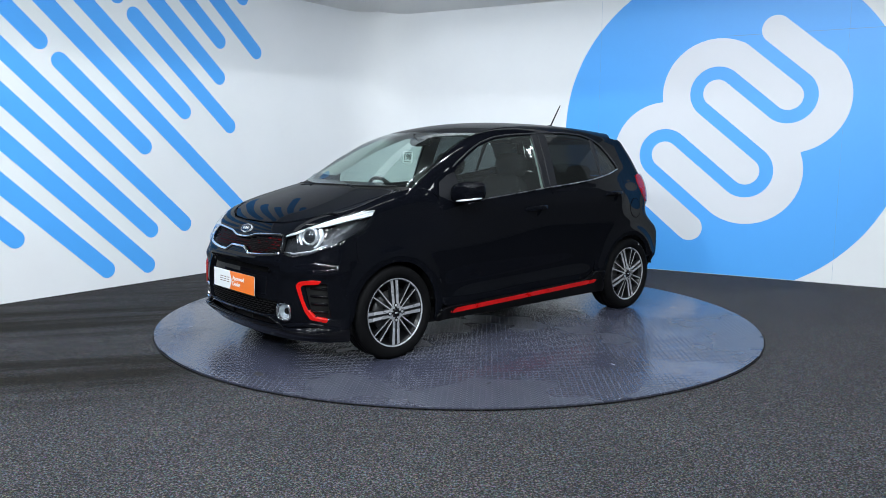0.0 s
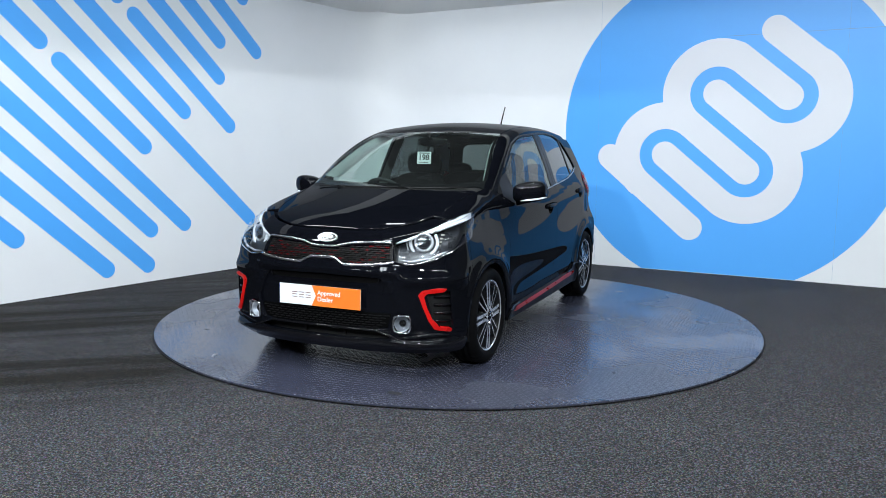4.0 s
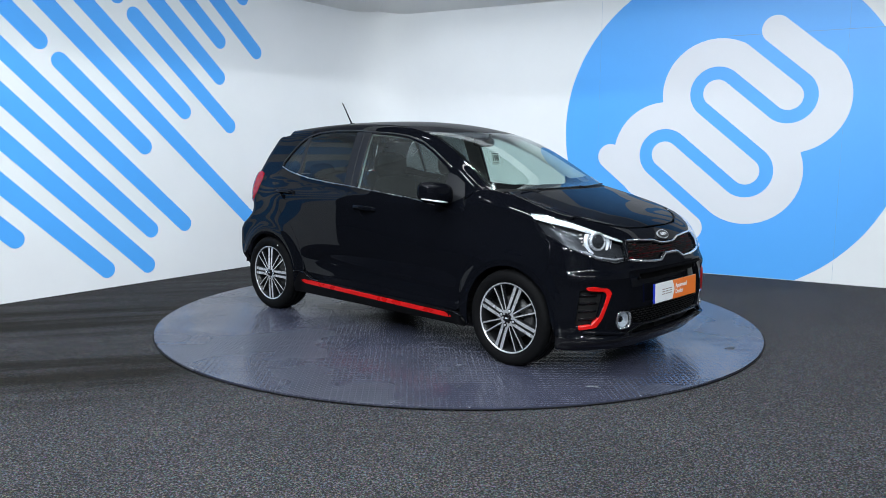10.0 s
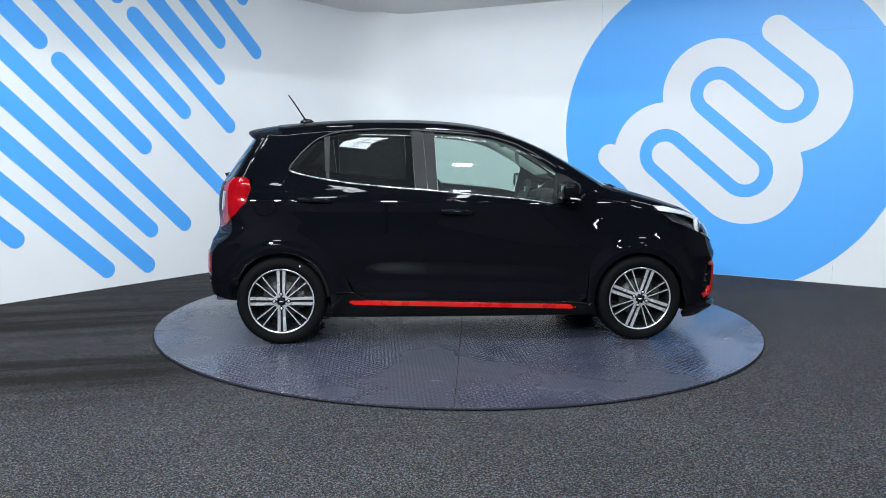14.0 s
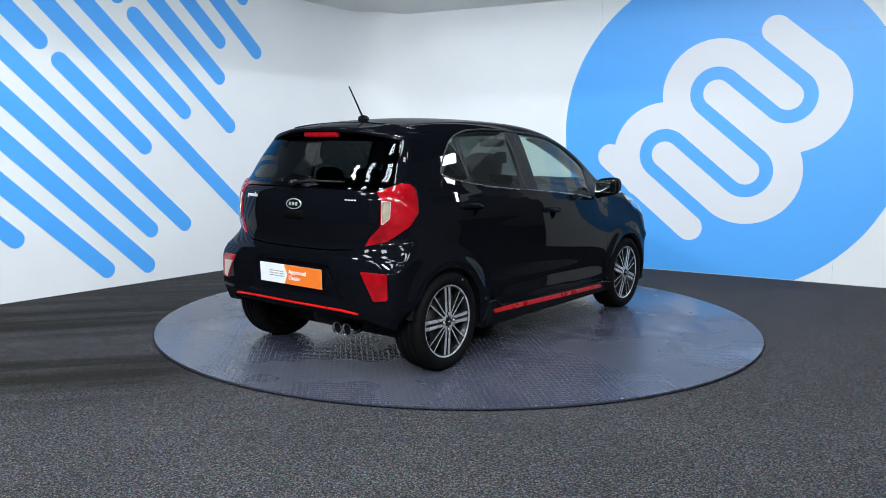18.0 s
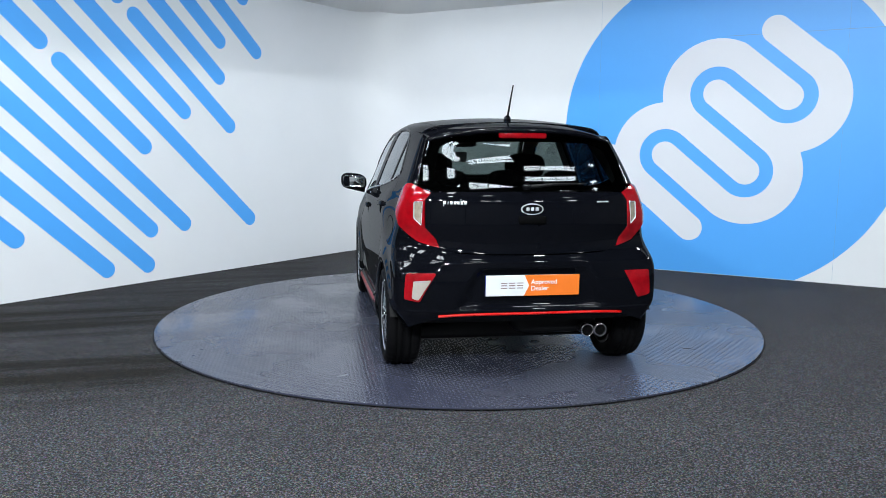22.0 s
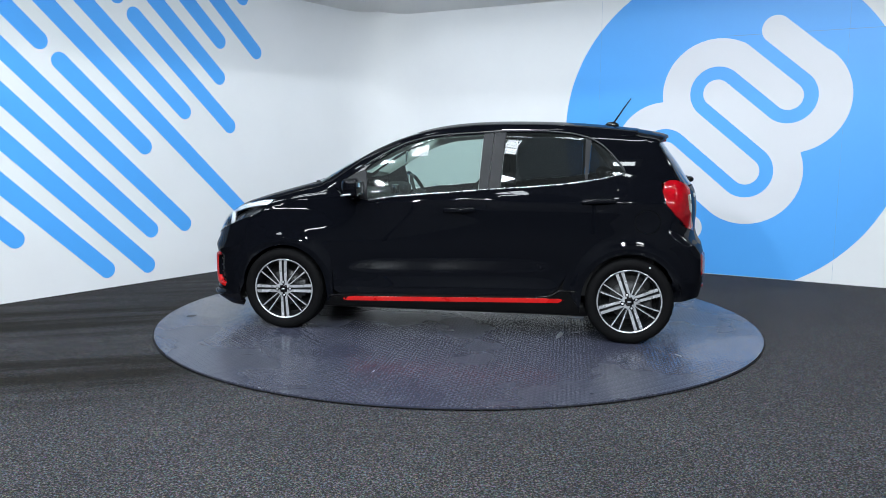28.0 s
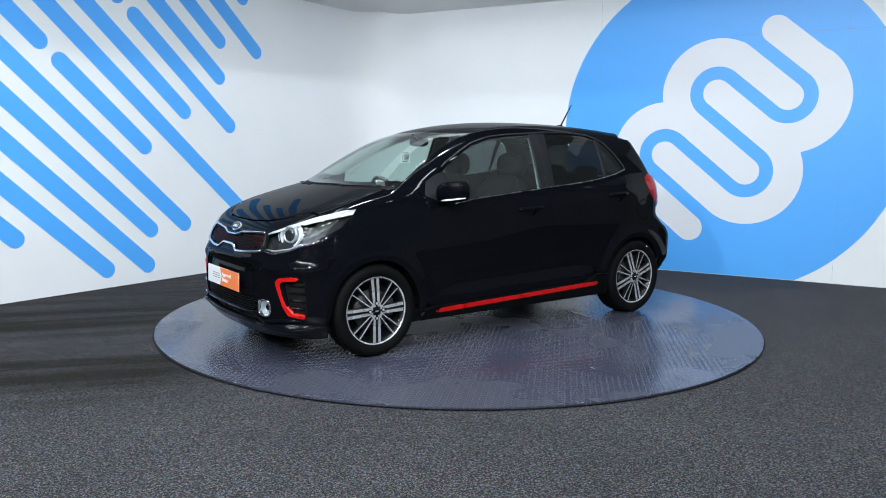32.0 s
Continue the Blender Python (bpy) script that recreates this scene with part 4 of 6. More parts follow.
roof_front = [(0.36, 0.0, 1.404), (0.345, 0.25, 1.40), (0.27, 0.500, 1.394)]
roof_rear = [(-1.24, 0.465, 1.413), (-1.26, 0.25, 1.43), (-1.265, 0.0, 1.44)]
skin("roof", "top", mirror_line(roof_front) + roof_edge[1:-1] + mirror_line(roof_rear[::-1])[::-1] + [(x, -y, z) for x, y, z in roof_edge[1:-1]][::-1], M_PAINT, car, step=0.045, r=0.0)

screen_low = [(1.10, 0.0, 1.036), (1.085, 0.25, 1.035), (1.04, 0.45, 1.035), (0.95, 0.645, 1.055)]
screen = mirror_line(screen_low) + screen_edge[1:-1] + mirror_line(roof_front)[::-1] + [(x, -y, z) for x, y, z in screen_edge[1:-1]][::-1]
windscreen = skin("windscreen", "top", screen, M_SCREEN, car, step=0.045, fold=0.0, r=0.0, gap=0.003)
# black ceramic band round the screen
screen_in = [(1.035, 0.0, 1.07), (1.02, 0.25, 1.07), (0.975, 0.45, 1.07), (0.905, 0.607, 1.09), (0.80, 0.586, 1.15), (0.56, 0.526, 1.29), (0.40, 0.494, 1.36), (0.325, 0.47, 1.39), (0.385, 0.25, 1.39), (0.40, 0.0, 1.39)]
ring_in = screen_in + [(x, -y, z) for x, y, z in screen_in[1:-1]][::-1]
skin("screen_band", "top", screen, M_GLOSS, windscreen, holes=[ring_in], step=0.03, off=-0.004, fold=0.0, r=0.0, label="black ceramic edge band")

quarter_front = [(-1.160, 0.757, 0.999), (-1.109, 0.779, 0.907), (-1.023, 0.784, 0.750), (-0.915, 0.786, 0.698), (-0.827, 0.783, 0.582), (-0.775, 0.763, 0.444), (-0.755, 0.772, 0.37), (-0.80, 0.775, 0.30), (-0.845, 0.775, 0.21), (-0.875, 0.775, 0.21)]
tail_seam = [(-1.462, 0.785, 0.60), (-1.488, 0.778, 0.72)]
lamp_front = tuck([(-1.540, 0.730, 0.812), (-1.488, 0.763, 0.855), (-1.420, 0.775, 0.932), (-1.392, 0.736, 1.021), (-1.385, 0.693, 1.078)])
lamp_up = [(-1.430, 0.680, 1.092), (-1.530, 0.640, 1.096)]
pillar_rear = [(-1.520, 0.630, 1.110), (-1.44, 0.600, 1.215), (-1.365, 0.568, 1.33), (-1.30, 0.555, 1.372)]
quarter_win = [(-0.930, 0.60, 1.356), (-0.980, 0.606, 1.330), (-1.058, 0.629, 1.262), (-1.148, 0.668, 1.155), (-1.142, 0.668, 1.130), (-1.182, 0.702, 1.068)]
quarter = quarter_front + arch_points(AR, 0, 140) + tail_seam + lamp_front + lamp_up + pillar_rear + [(-1.20, 0.545, 1.378), (-1.03, 0.560, 1.392)] + quarter_win
skin("rear_quarter", "side", quarter, M_PAINT, car, both=True, step=0.018, fold=0.02)
# filler flap, on the left side only
flap = skin("fuel_flap", "side", [(-1.300 + 0.078 * math.cos(radians(a)), 0.78, 0.822 + 0.074 * math.sin(radians(a))) for a in range(0, 360, 15)], M_PAINT, car, off=0.0022, fold=0.002, r=0.0, step=0.02)
strip("flap_gap", "side", [(-1.300 + 0.082 * math.cos(radians(a)), 0.78, 0.822 + 0.078 * math.sin(radians(a))) for a in range(0, 366, 6)], 0.005, M_VOID, flap, height=0.0006, both=False, n=90)

# sills with the red bar
sill = [(0.868, 0.78, 0.225), (0.84, 0.78, 0.255), (0.79, 0.775, 0.270), (0.386, 0.775, 0.280), (-0.226, 0.775, 0.292), (-0.62, 0.775, 0.298), (-0.74, 0.775, 0.345), (-0.80, 0.775, 0.345), (-0.868, 0.775, 0.24), (-0.868, 0.76, 0.19), (0.868, 0.76, 0.19)]
skin("side_skirt", "side", sill, M_SKIRT, car, both=True, off=0.012, dome=0.008, fold=0.05, step=0.025, label="black side skirt")
bar = [(0.772, 0.77, 0.238), (0.755, 0.77, 0.250), (0.70, 0.77, 0.262), (-0.74, 0.77, 0.300), (-0.778, 0.77, 0.291), (-0.73, 0.77, 0.268), (0.0, 0.77, 0.250), (0.72, 0.77, 0.230)]
skin("sill_bar", "side", bar, M_RED, car, both=True, off=0.020, dome=0.008, fold=0.03, step=0.012, label="bright red sill bar")

strip("skirt_edge", "side", [(-0.58, 0.775, 0.302), (-0.68, 0.775, 0.312), (-0.735, 0.775, 0.350), (-0.80, 0.775, 0.352), (-0.845, 0.775, 0.350)], 0.012, M_GLOSS, car, 0.009, 0.012, "raised end of the side skirt", n=30)
strip("skirt_edge", "side", [(0.66, 0.775, 0.276), (0.76, 0.775, 0.272), (0.86, 0.775, 0.262)], 0.012, M_GLOSS, car, 0.009, 0.012, "raised end of the side skirt", n=20)

# tailgate
gate_side = [(-1.683, 0.0, 0.714), (-1.682, 0.24, 0.716), (-1.665, 0.43, 0.726), (-1.643, 0.510, 0.750), (-1.637, 0.529, 0.795), (-1.61, 0.587, 0.857), (-1.60, 0.585, 1.006), (-1.598, 0.552, 1.050)]
gate_top = [(-1.598, 0.552, 1.050), (-1.634, 0.40, 1.055), (-1.642, 0.0, 1.057)]
tailgate = skin("tailgate", "rear", mirror_line(gate_side) + mirror_line(gate_top[::-1])[::-1][1:-1], M_PAINT, car, step=0.03, r=0.0)
glass_side = [(-1.642, 0.0, 1.062), (-1.634, 0.40, 1.060), (-1.60, 0.565, 1.056), (-1.530, 0.622, 1.100), (-1.44, 0.590, 1.215), (-1.375, 0.556, 1.325), (-1.38, 0.50, 1.352), (-1.42, 0.25, 1.358), (-1.428, 0.0, 1.360)]
rear_glass = skin("rear_window", "rear", mirror_line(glass_side) [: -1] + [(-1.428, 0.0, 1.360)], M_REARGLASS, car, step=0.016, fold=0.0, r=0.0)

band_in = [(-1.642, 0.0, 1.088), (-1.634, 0.38, 1.088), (-1.61, 0.495, 1.090), (-1.56, 0.530, 1.125), (-1.49, 0.510, 1.215), (-1.44, 0.478, 1.300), (-1.43, 0.43, 1.325), (-1.44, 0.25, 1.330), (-1.445, 0.0, 1.332)]
skin("glass_band", "rear", mirror_line(glass_side)[: -1] + [(-1.428, 0.0, 1.360)], M_VOID, rear_glass, holes=[mirror_line(band_in)], step=0.03, off=-0.004, fold=0.0, r=0.0, label="black ceramic edge band")

# rear bumper
bump_top = [(-1.69, 0.0, 0.708), (-1.69, 0.24, 0.710), (-1.67, 0.43, 0.720), (-1.65, 0.515, 0.746), (-1.598, 0.635, 0.768), (-1.540, 0.730, 0.806)]
bump_side = tail_seam[::-1] + arch_points(AR, 140, 182, 8) + [(-1.50, 0.735, 0.272), (-1.545, 0.70, 0.284), (-1.60, 0.64, 0.315), (-1.645, 0.575, 0.345), (-1.675, 0.50, 0.362), (-1.705, 0.25, 0.369), (-1.71, 0.0, 0.369)]
half = tuck(bump_top + bump_side)
skin("rear_bumper", "tail", half + [(x, -y, z) for x, y, z in half[-2:0:-1]], M_PAINT, car, step=0.016, fold=0.03, r=0.0)
val = [(-1.71, 0.0, 0.376), (-1.705, 0.25, 0.376), (-1.675, 0.50, 0.370), (-1.60, 0.62, 0.345), (-1.62, 0.58, 0.318), (-1.66, 0.40, 0.322), (-1.67, 0.0, 0.322)]
skin("rear_valance", "tail", val + [(x, -y, z) for x, y, z in val[-2:0:-1]], M_MESH, car, step=0.03, off=-0.05, fold=0.0, r=0.0, label="matt black lower valance")
strip("rear_red_line", "rear", mirror_line([(-1.71, 0.0, 0.388), (-1.71, 0.25, 0.389), (-1.70, 0.42, 0.387), (-1.672, 0.525, 0.379)]), 0.014, M_RED, car, 0.008, 0.003, "thin red line on the rear bumper", both=False, n=80)

# front bumper with its openings
grille = [(1.835, 0.0, 0.686), (1.835, 0.07, 0.686), (1.839, 0.095, 0.676), (1.843, 0.137, 0.652), (1.836, 0.26, 0.655), (1.81, 0.40, 0.668), (1.800, 0.428, 0.675),
          (1.762, 0.405, 0.764), (1.778, 0.293, 0.762), (1.795, 0.155, 0.754), (1.805, 0.11, 0.742), (1.812, 0.07, 0.734), (1.815, 0.0, 0.732)]
grille_loop = grille + [(x, -y, z) for x, y, z in grille[-2:0:-1]]
lower = [(1.84, 0.0, 0.292), (1.84, 0.33, 0.290), (1.828, 0.410, 0.300), (1.815, 0.455, 0.430), (1.825, 0.405, 0.545), (1.832, 0.36, 0.582), (1.845, 0.0, 0.588)]
lower_loop = lower + [(x, -y, z) for x, y, z in lower[-2:0:-1]]
slot = [(1.82, 0.0, 0.238), (1.815, 0.38, 0.240), (1.812, 0.432, 0.252), (1.84, 0.345, 0.284), (1.842, 0.0, 0.286)]
slot_loop = slot + [(x, -y, z) for x, y, z in slot[-2:0:-1]]
vent = [(1.672, 0.728, 0.510), (1.730, 0.660, 0.520), (1.757, 0.610, 0.505), (1.735, 0.650, 0.330), (1.690, 0.706, 0.300), (1.650, 0.738, 0.305)]
fog = [(1.813 , 0.486 + 0.060 * math.cos(radians(a)), 0.331 + 0.060 * math.sin(radians(a))) for a in range(0, 360, 20)]
front_half = ([(1.722, 0.0, 0.826), (1.722, 0.15, 0.826), (1.697, 0.31, 0.833), (1.645, 0.413, 0.852), (1.595, 0.484, 0.871), (1.530, 0.530, 0.893), (1.50, 0.62, 0.886)]
              + lamp_top[2::-1] + lamp_low[:1:-1] + seam_low + arch_points(AF, 44, 5, 8)
              + [(1.53, 0.76, 0.24), (1.66, 0.62, 0.215), (1.74, 0.45, 0.205), (1.79, 0.25, 0.20), (1.80, 0.0, 0.20)])
mir = lambda q: [(x, -y, z) for x, y, z in q]
skin("front_bumper", "nose", front_half + mir(front_half[-2:0:-1]), M_PAINT, car, holes=[grille_loop, lower_loop, slot_loop, vent, mir(vent), fog, mir(fog)], step=0.016, fold=0.045, r=0.0)
skin("front_lip", "nose", [(1.53, 0.76, 0.238), (1.66, 0.62, 0.222), (1.75, 0.44, 0.232), (1.80, 0.25, 0.232), (1.81, 0.0, 0.232), (1.80, -0.25, 0.232), (1.75, -0.44, 0.232), (1.66, -0.62, 0.222), (1.53, -0.76, 0.238), (1.53, -0.75, 0.155), (1.70, -0.45, 0.150), (1.74, 0, 0.150), (1.70, 0.45, 0.150), (1.53, 0.75, 0.155)], M_GLOSS, car, off=0.004, dome=0.008, fold=0.04, step=0.02, r=0.0, label="black lower lip")

# upper grille: black back, red dashes, chrome lines
g = skin("grille", "nose", grille_loop, M_MESH, car, off=-0.024, fold=0.0, gap=-0.01, r=0.0, step=0.02, label="black honeycomb grille flecked with red")


def dashes(name, loop, rows, pitch, w, h, material, parent, depth, label, share=1.0):
    """Staggered short bars of a honeycomb grille, one mesh."""
    verts, faces = [], []
    rng = random.Random(3)
    fl = flat("nose", loop)
    zs = [p[1] for p in fl]
    for k in range(rows):
        z = min(zs) + (max(zs) - min(zs)) * (k + 0.5) / rows
        for i in range(-40, 41):
            if rng.random() > share:
                continue
            a = (i + 0.5 * (k % 2)) * pitch
            quad = [(a - w / 2, z), (a - w * 0.3, z - h / 2), (a + w * 0.3, z - h / 2), (a + w / 2, z), (a + w * 0.3, z + h / 2), (a - w * 0.3, z + h / 2)]
            if not inside_mask(fl, np.array([q[0] for q in quad]), np.array([q[1] for q in quad])).all():
                continue
            P, N = lift("nose", [q[0] for q in quad], [q[1] for q in quad])
            b = len(verts)
            verts += [tuple(p + n * depth) for p, n in zip(P, N)] + [tuple(p + n * (depth - 0.012)) for p, n in zip(P, N)]
            faces += [tuple(range(b, b + 6))] + [(b + j, b + 6 + j, b + 6 + (j + 1) % 6, b + (j + 1) % 6) for j in range(6)]
    ob = mesh_object(name, verts, faces, material, parent, label)
    return tagged(ob, label, kind="stuff")


dashes("red_fleck", grille_loop, 6, 0.040, 0.028, 0.009, simple("dark_red_plastic", (0.11, 0.002, 0.004), 0.5, spec=0.1), g, -0.015, "red grille flecks", 0.6)
dashes("grille_bar", grille_loop, 10, 0.040, 0.034, 0.0045, M_MESH, g, -0.006, "gloss black honeycomb bars")
top_line = [(1.815, 0.0, 0.737), (1.812, 0.07, 0.739), (1.805, 0.11, 0.748), (1.795, 0.155, 0.760), (1.778, 0.293, 0.769), (1.762, 0.400, 0.772)]
strip("chrome_line", "nose", mirror_line(top_line), 0.013, M_BRIGHT, g, 0.007, 0.002, "chrome line over the grille", both=False, n=120)
low_line = [(1.835, 0.0, 0.679), (1.835, 0.075, 0.679), (1.839, 0.10, 0.668), (1.843, 0.142, 0.644), (1.836, 0.26, 0.648), (1.81, 0.40, 0.662), (1.800, 0.432, 0.670)]
strip("chrome_line", "nose", mirror_line(low_line), 0.017, M_BRIGHT, g, 0.007, 0.002, "chrome line under the grille", both=False, n=120)

lg = skin("lower_grille", "nose", lower_loop, M_PAINT, car, off=-0.022, fold=0.0, gap=-0.01, r=0.0, step=0.02, label="gloss black panel and mesh of the lower grille")
mesh_half = [(1.84, 0.0, 0.296), (1.84, 0.33, 0.294), (1.828, 0.405, 0.304), (1.82, 0.425, 0.385), (1.84, 0.0, 0.392)]
mesh_loop = mesh_half + mir(mesh_half[-2:0:-1])
skin("mesh_back", "nose", mesh_loop, M_VOID, lg, off=-0.019, fold=0.0, gap=0.0, r=0.0, step=0.03)
dashes("grille_bar", mesh_loop, 7, 0.036, 0.031, 0.006, M_MESH, lg, -0.014, "black honeycomb bars")
air_half = [(1.85, 0.0, 0.552), (1.845, 0.30, 0.550), (1.84, 0.345, 0.556), (1.835, 0.355, 0.572), (1.838, 0.335, 0.584), (1.85, 0.0, 0.586)]
air_loop = air_half + mir(air_half[-2:0:-1])
air = skin("air_slot", "nose", air_loop, M_VOID, lg, off=-0.019, fold=0.0, gap=0.0, r=0.004, step=0.02, label="dark air slot over the plate")
strip("slot_lip", "nose", mirror_line([(1.85, 0.0, 0.590), (1.84, 0.335, 0.588), (1.832, 0.362, 0.574), (1.838, 0.345, 0.552)]), 0.010, M_GLOSS, lg, 0.008, -0.016, "gloss lip of the air slot", both=False, n=90)
part("radar_cover", box_bm(1.815, 1.835, -0.055, 0.055, 0.295, 0.375, 0.006), M_BLACK, lg)
sg = skin("lower_slot", "nose", slot_loop, M_BLACK, car, off=-0.05, fold=0.0, gap=-0.01, r=0.0, step=0.02, label="black slot in the lower bumper")
for y in (-0.13, 0.13):
    part("divider", box_bm(1.78, 1.822, y - 0.006, y + 0.006, 0.238, 0.288, 0.003), M_BLACK, sg)
strip("slot_edge", "nose", mirror_line([(1.842, 0.0, 0.292), (1.84, 0.34, 0.291), (1.812, 0.44, 0.252), (1.80, 0.475, 0.236)]), 0.012, M_GLOSS, sg, 0.008, 0.0, "gloss black slot edge", both=False, n=80)
for w in (1, -1):
    strip("chin_wing", "nose", [(1.800, 0.470 * w, 0.246), (1.770, 0.535 * w, 0.256), (1.725, 0.615 * w, 0.268), (1.665, 0.695 * w, 0.272)], 0.030, M_PAINT, car, 0.016, 0.0, "gloss black chin fin", both=False, n=40, taper=True)
# ---- side windows and their trim ----
pane_f = [(0.626, 0.69, 1.160), (0.590, 0.675, 1.187), (0.455, 0.646, 1.265), (0.340, 0.62, 1.320), (0.184, 0.60, 1.363), (0.026, 0.60, 1.381), (-0.194, 0.59, 1.393), (-0.178, 0.74, 1.022), (0.0, 0.754, 1.003), (0.388, 0.767, 0.969), (0.588, 0.775, 0.940)]
skin("front_side_window", "side", pane_f, M_GLASS, car, both=True, off=-0.006, fold=0.0, step=0.04)
tri_loop = [(0.626, 0.69, 1.160), (0.690, 0.685, 1.142), (0.762, 0.697, 1.102), (0.795, 0.743, 1.015), (0.785, 0.765, 0.986), (0.70, 0.772, 0.948), (0.592, 0.775, 0.938)]
skin("mirror_sail", "side", tri_loop, M_PILLAR, car, both=True, off=-0.001, step=0.02, label="satin black sail panel behind the mirror")
pil_a = [(-0.196, 0.59, 1.396), (-0.268, 0.585, 1.402), (-0.243, 0.745, 1.019), (-0.180, 0.745, 1.019)]
pil_b = [(-0.272, 0.585, 1.402), (-0.350, 0.58, 1.407), (-0.324, 0.74, 1.026), (-0.247, 0.745, 1.019)]
for pl in (pil_a, pil_b):
    skin("pillar_trim", "side", pl, M_PILLAR, car, both=True, step=0.03, off=-0.001, label="satin black door pillar film")
pane_r = [(-0.352, 0.58, 1.406), (-0.594, 0.575, 1.407), (-0.785, 0.576, 1.394), (-0.886, 0.588, 1.370), (-0.886, 0.708, 1.085), (-0.757, 0.72, 1.064), (-0.50, 0.734, 1.041), (-0.326, 0.74, 1.027)]
skin("rear_side_window", "side", pane_r, M_TINT, car, both=True, off=-0.006, fold=0.0, step=0.04)
div = [(-0.886, 0.588, 1.370), (-0.926, 0.60, 1.354), (-0.906, 0.704, 1.086), (-0.886, 0.708, 1.085)]
skin("window_divider", "side", div, M_PILLAR, car, both=True, off=-0.001, step=0.02)
pane_q = [(-0.928, 0.60, 1.352), (-0.980, 0.606, 1.326), (-1.056, 0.629, 1.258), (-1.143, 0.668, 1.153), (-1.136, 0.668, 1.135), (-1.04, 0.685, 1.110), (-0.907, 0.704, 1.087)]
skin("quarter_window", "side", pane_q, M_TINT, car, both=True, off=-0.006, fold=0.0, step=0.03)
strip("belt_moulding", "side", belt[:-1] + [(-1.146, 0.668, 1.136)], 0.0085, M_BELT, car, 0.005, 0.001, "thin chrome belt moulding", n=90)
strip("window_moulding", "side", [(-1.148, 0.668, 1.140), (-1.146, 0.668, 1.160), (-1.06, 0.629, 1.264), (-0.984, 0.606, 1.333)] + [(x, y, z + 0.004) for x, y, z in win_top], 0.011, M_FRAME, car, 0.004, 0.001, "satin grey window frame moulding", n=110)

# ---- headlamps ----
lamp_loop = lamp_top + lamp_low
lens_loop = [(1.755, 0.415, 0.765)] + lamp_top[1:] + lamp_low[:-1] + [(1.798, 0.437, 0.680)]
lamps = skin("headlamp", "lamp", lamp_loop, M_DARKLAMP, car, both=True, off=-0.055, fold=0.0, step=0.02, r=0.0, gap=-0.012, label="dark housing of the headlamp")
lenses = skin("lens", "lamp", lens_loop, M_LENS, car, both=True, off=0.001, fold=0.02, step=0.02, label="clear headlamp lens")
fin_loop = [(1.290, 0.704, 0.932), (1.414, 0.671, 0.900), (1.573, 0.595, 0.853), (1.66, 0.520, 0.815), (1.655, 0.530, 0.809), (1.56, 0.614, 0.842), (1.46, 0.678, 0.873), (1.39, 0.707, 0.885), (1.33, 0.722, 0.907)]
fins = skin("blade_fin", "lamp", fin_loop, M_LEDWHITE, None, both=True, off=-0.010, fold=0.012, step=0.014, r=0.004, gap=0, label="broad white rear end of the light blade")
blade_pts = [(1.752, 0.418, 0.768), (1.70, 0.485, 0.794), (1.60, 0.575, 0.846), (1.45, 0.665, 0.893), (1.305, 0.704, 0.929)]
blades = strip("light_blade", "lamp", blade_pts, 0.019, M_LEDWHITE, None, 0.006, -0.010, "bright silver light blade", n=50, taper=True)
under_pts = [(1.786, 0.455, 0.680), (1.765, 0.52, 0.672), (1.71, 0.62, 0.690), (1.64, 0.70, 0.734)]
unders = strip("lower_blade", "lamp", under_pts, 0.012, M_SATIN, None, 0.006, -0.012, "silver lower lamp strip", n=40, taper=True)
strip("lamp_lower_edge", "lamp", [(1.79, 0.45, 0.664), (1.765, 0.53, 0.652), (1.70, 0.64, 0.682), (1.62, 0.72, 0.732)], 0.007, M_CHROME, car, 0.004, 0.004, "chrome lamp edge", n=40, taper=True)


def ring_bm(c, axis, r0, r1, depth, n=40, a0=0, a1=360):
    """A flat ring or part of one, r0 to r1, facing along axis."""
    bm = bmesh.new()
    ax = Vector(axis).normalized()
    u = Vector((0, 0, 1)).cross(ax).normalized()
    w = ax.cross(u)
    full = abs(a1 - a0) >= 359.9
    k = n if full else n + 1
    prof = [(r0, -depth), (r0, 0), (r0 + (r1 - r0) * 0.25, depth * 0.3), (r1 - (r1 - r0) * 0.25, depth * 0.3), (r1, 0), (r1, -depth)]
    rings = []
    for i in range(k):
        a = radians(a0 + (a1 - a0) * i / n)
        d = u * math.cos(a) + w * math.sin(a)
        rings.append([bm.verts.new(Vector(c) + d * r + ax * h) for r, h in prof])
    for i in range(k if full else k - 1):
        a, b = rings[i], rings[(i + 1) % k]
        for j in range(len(prof) - 1):
            bm.faces.new((a[j], b[j], b[j + 1], a[j + 1]))
    bmesh.ops.recalc_face_normals(bm, faces=bm.faces)
    return bm


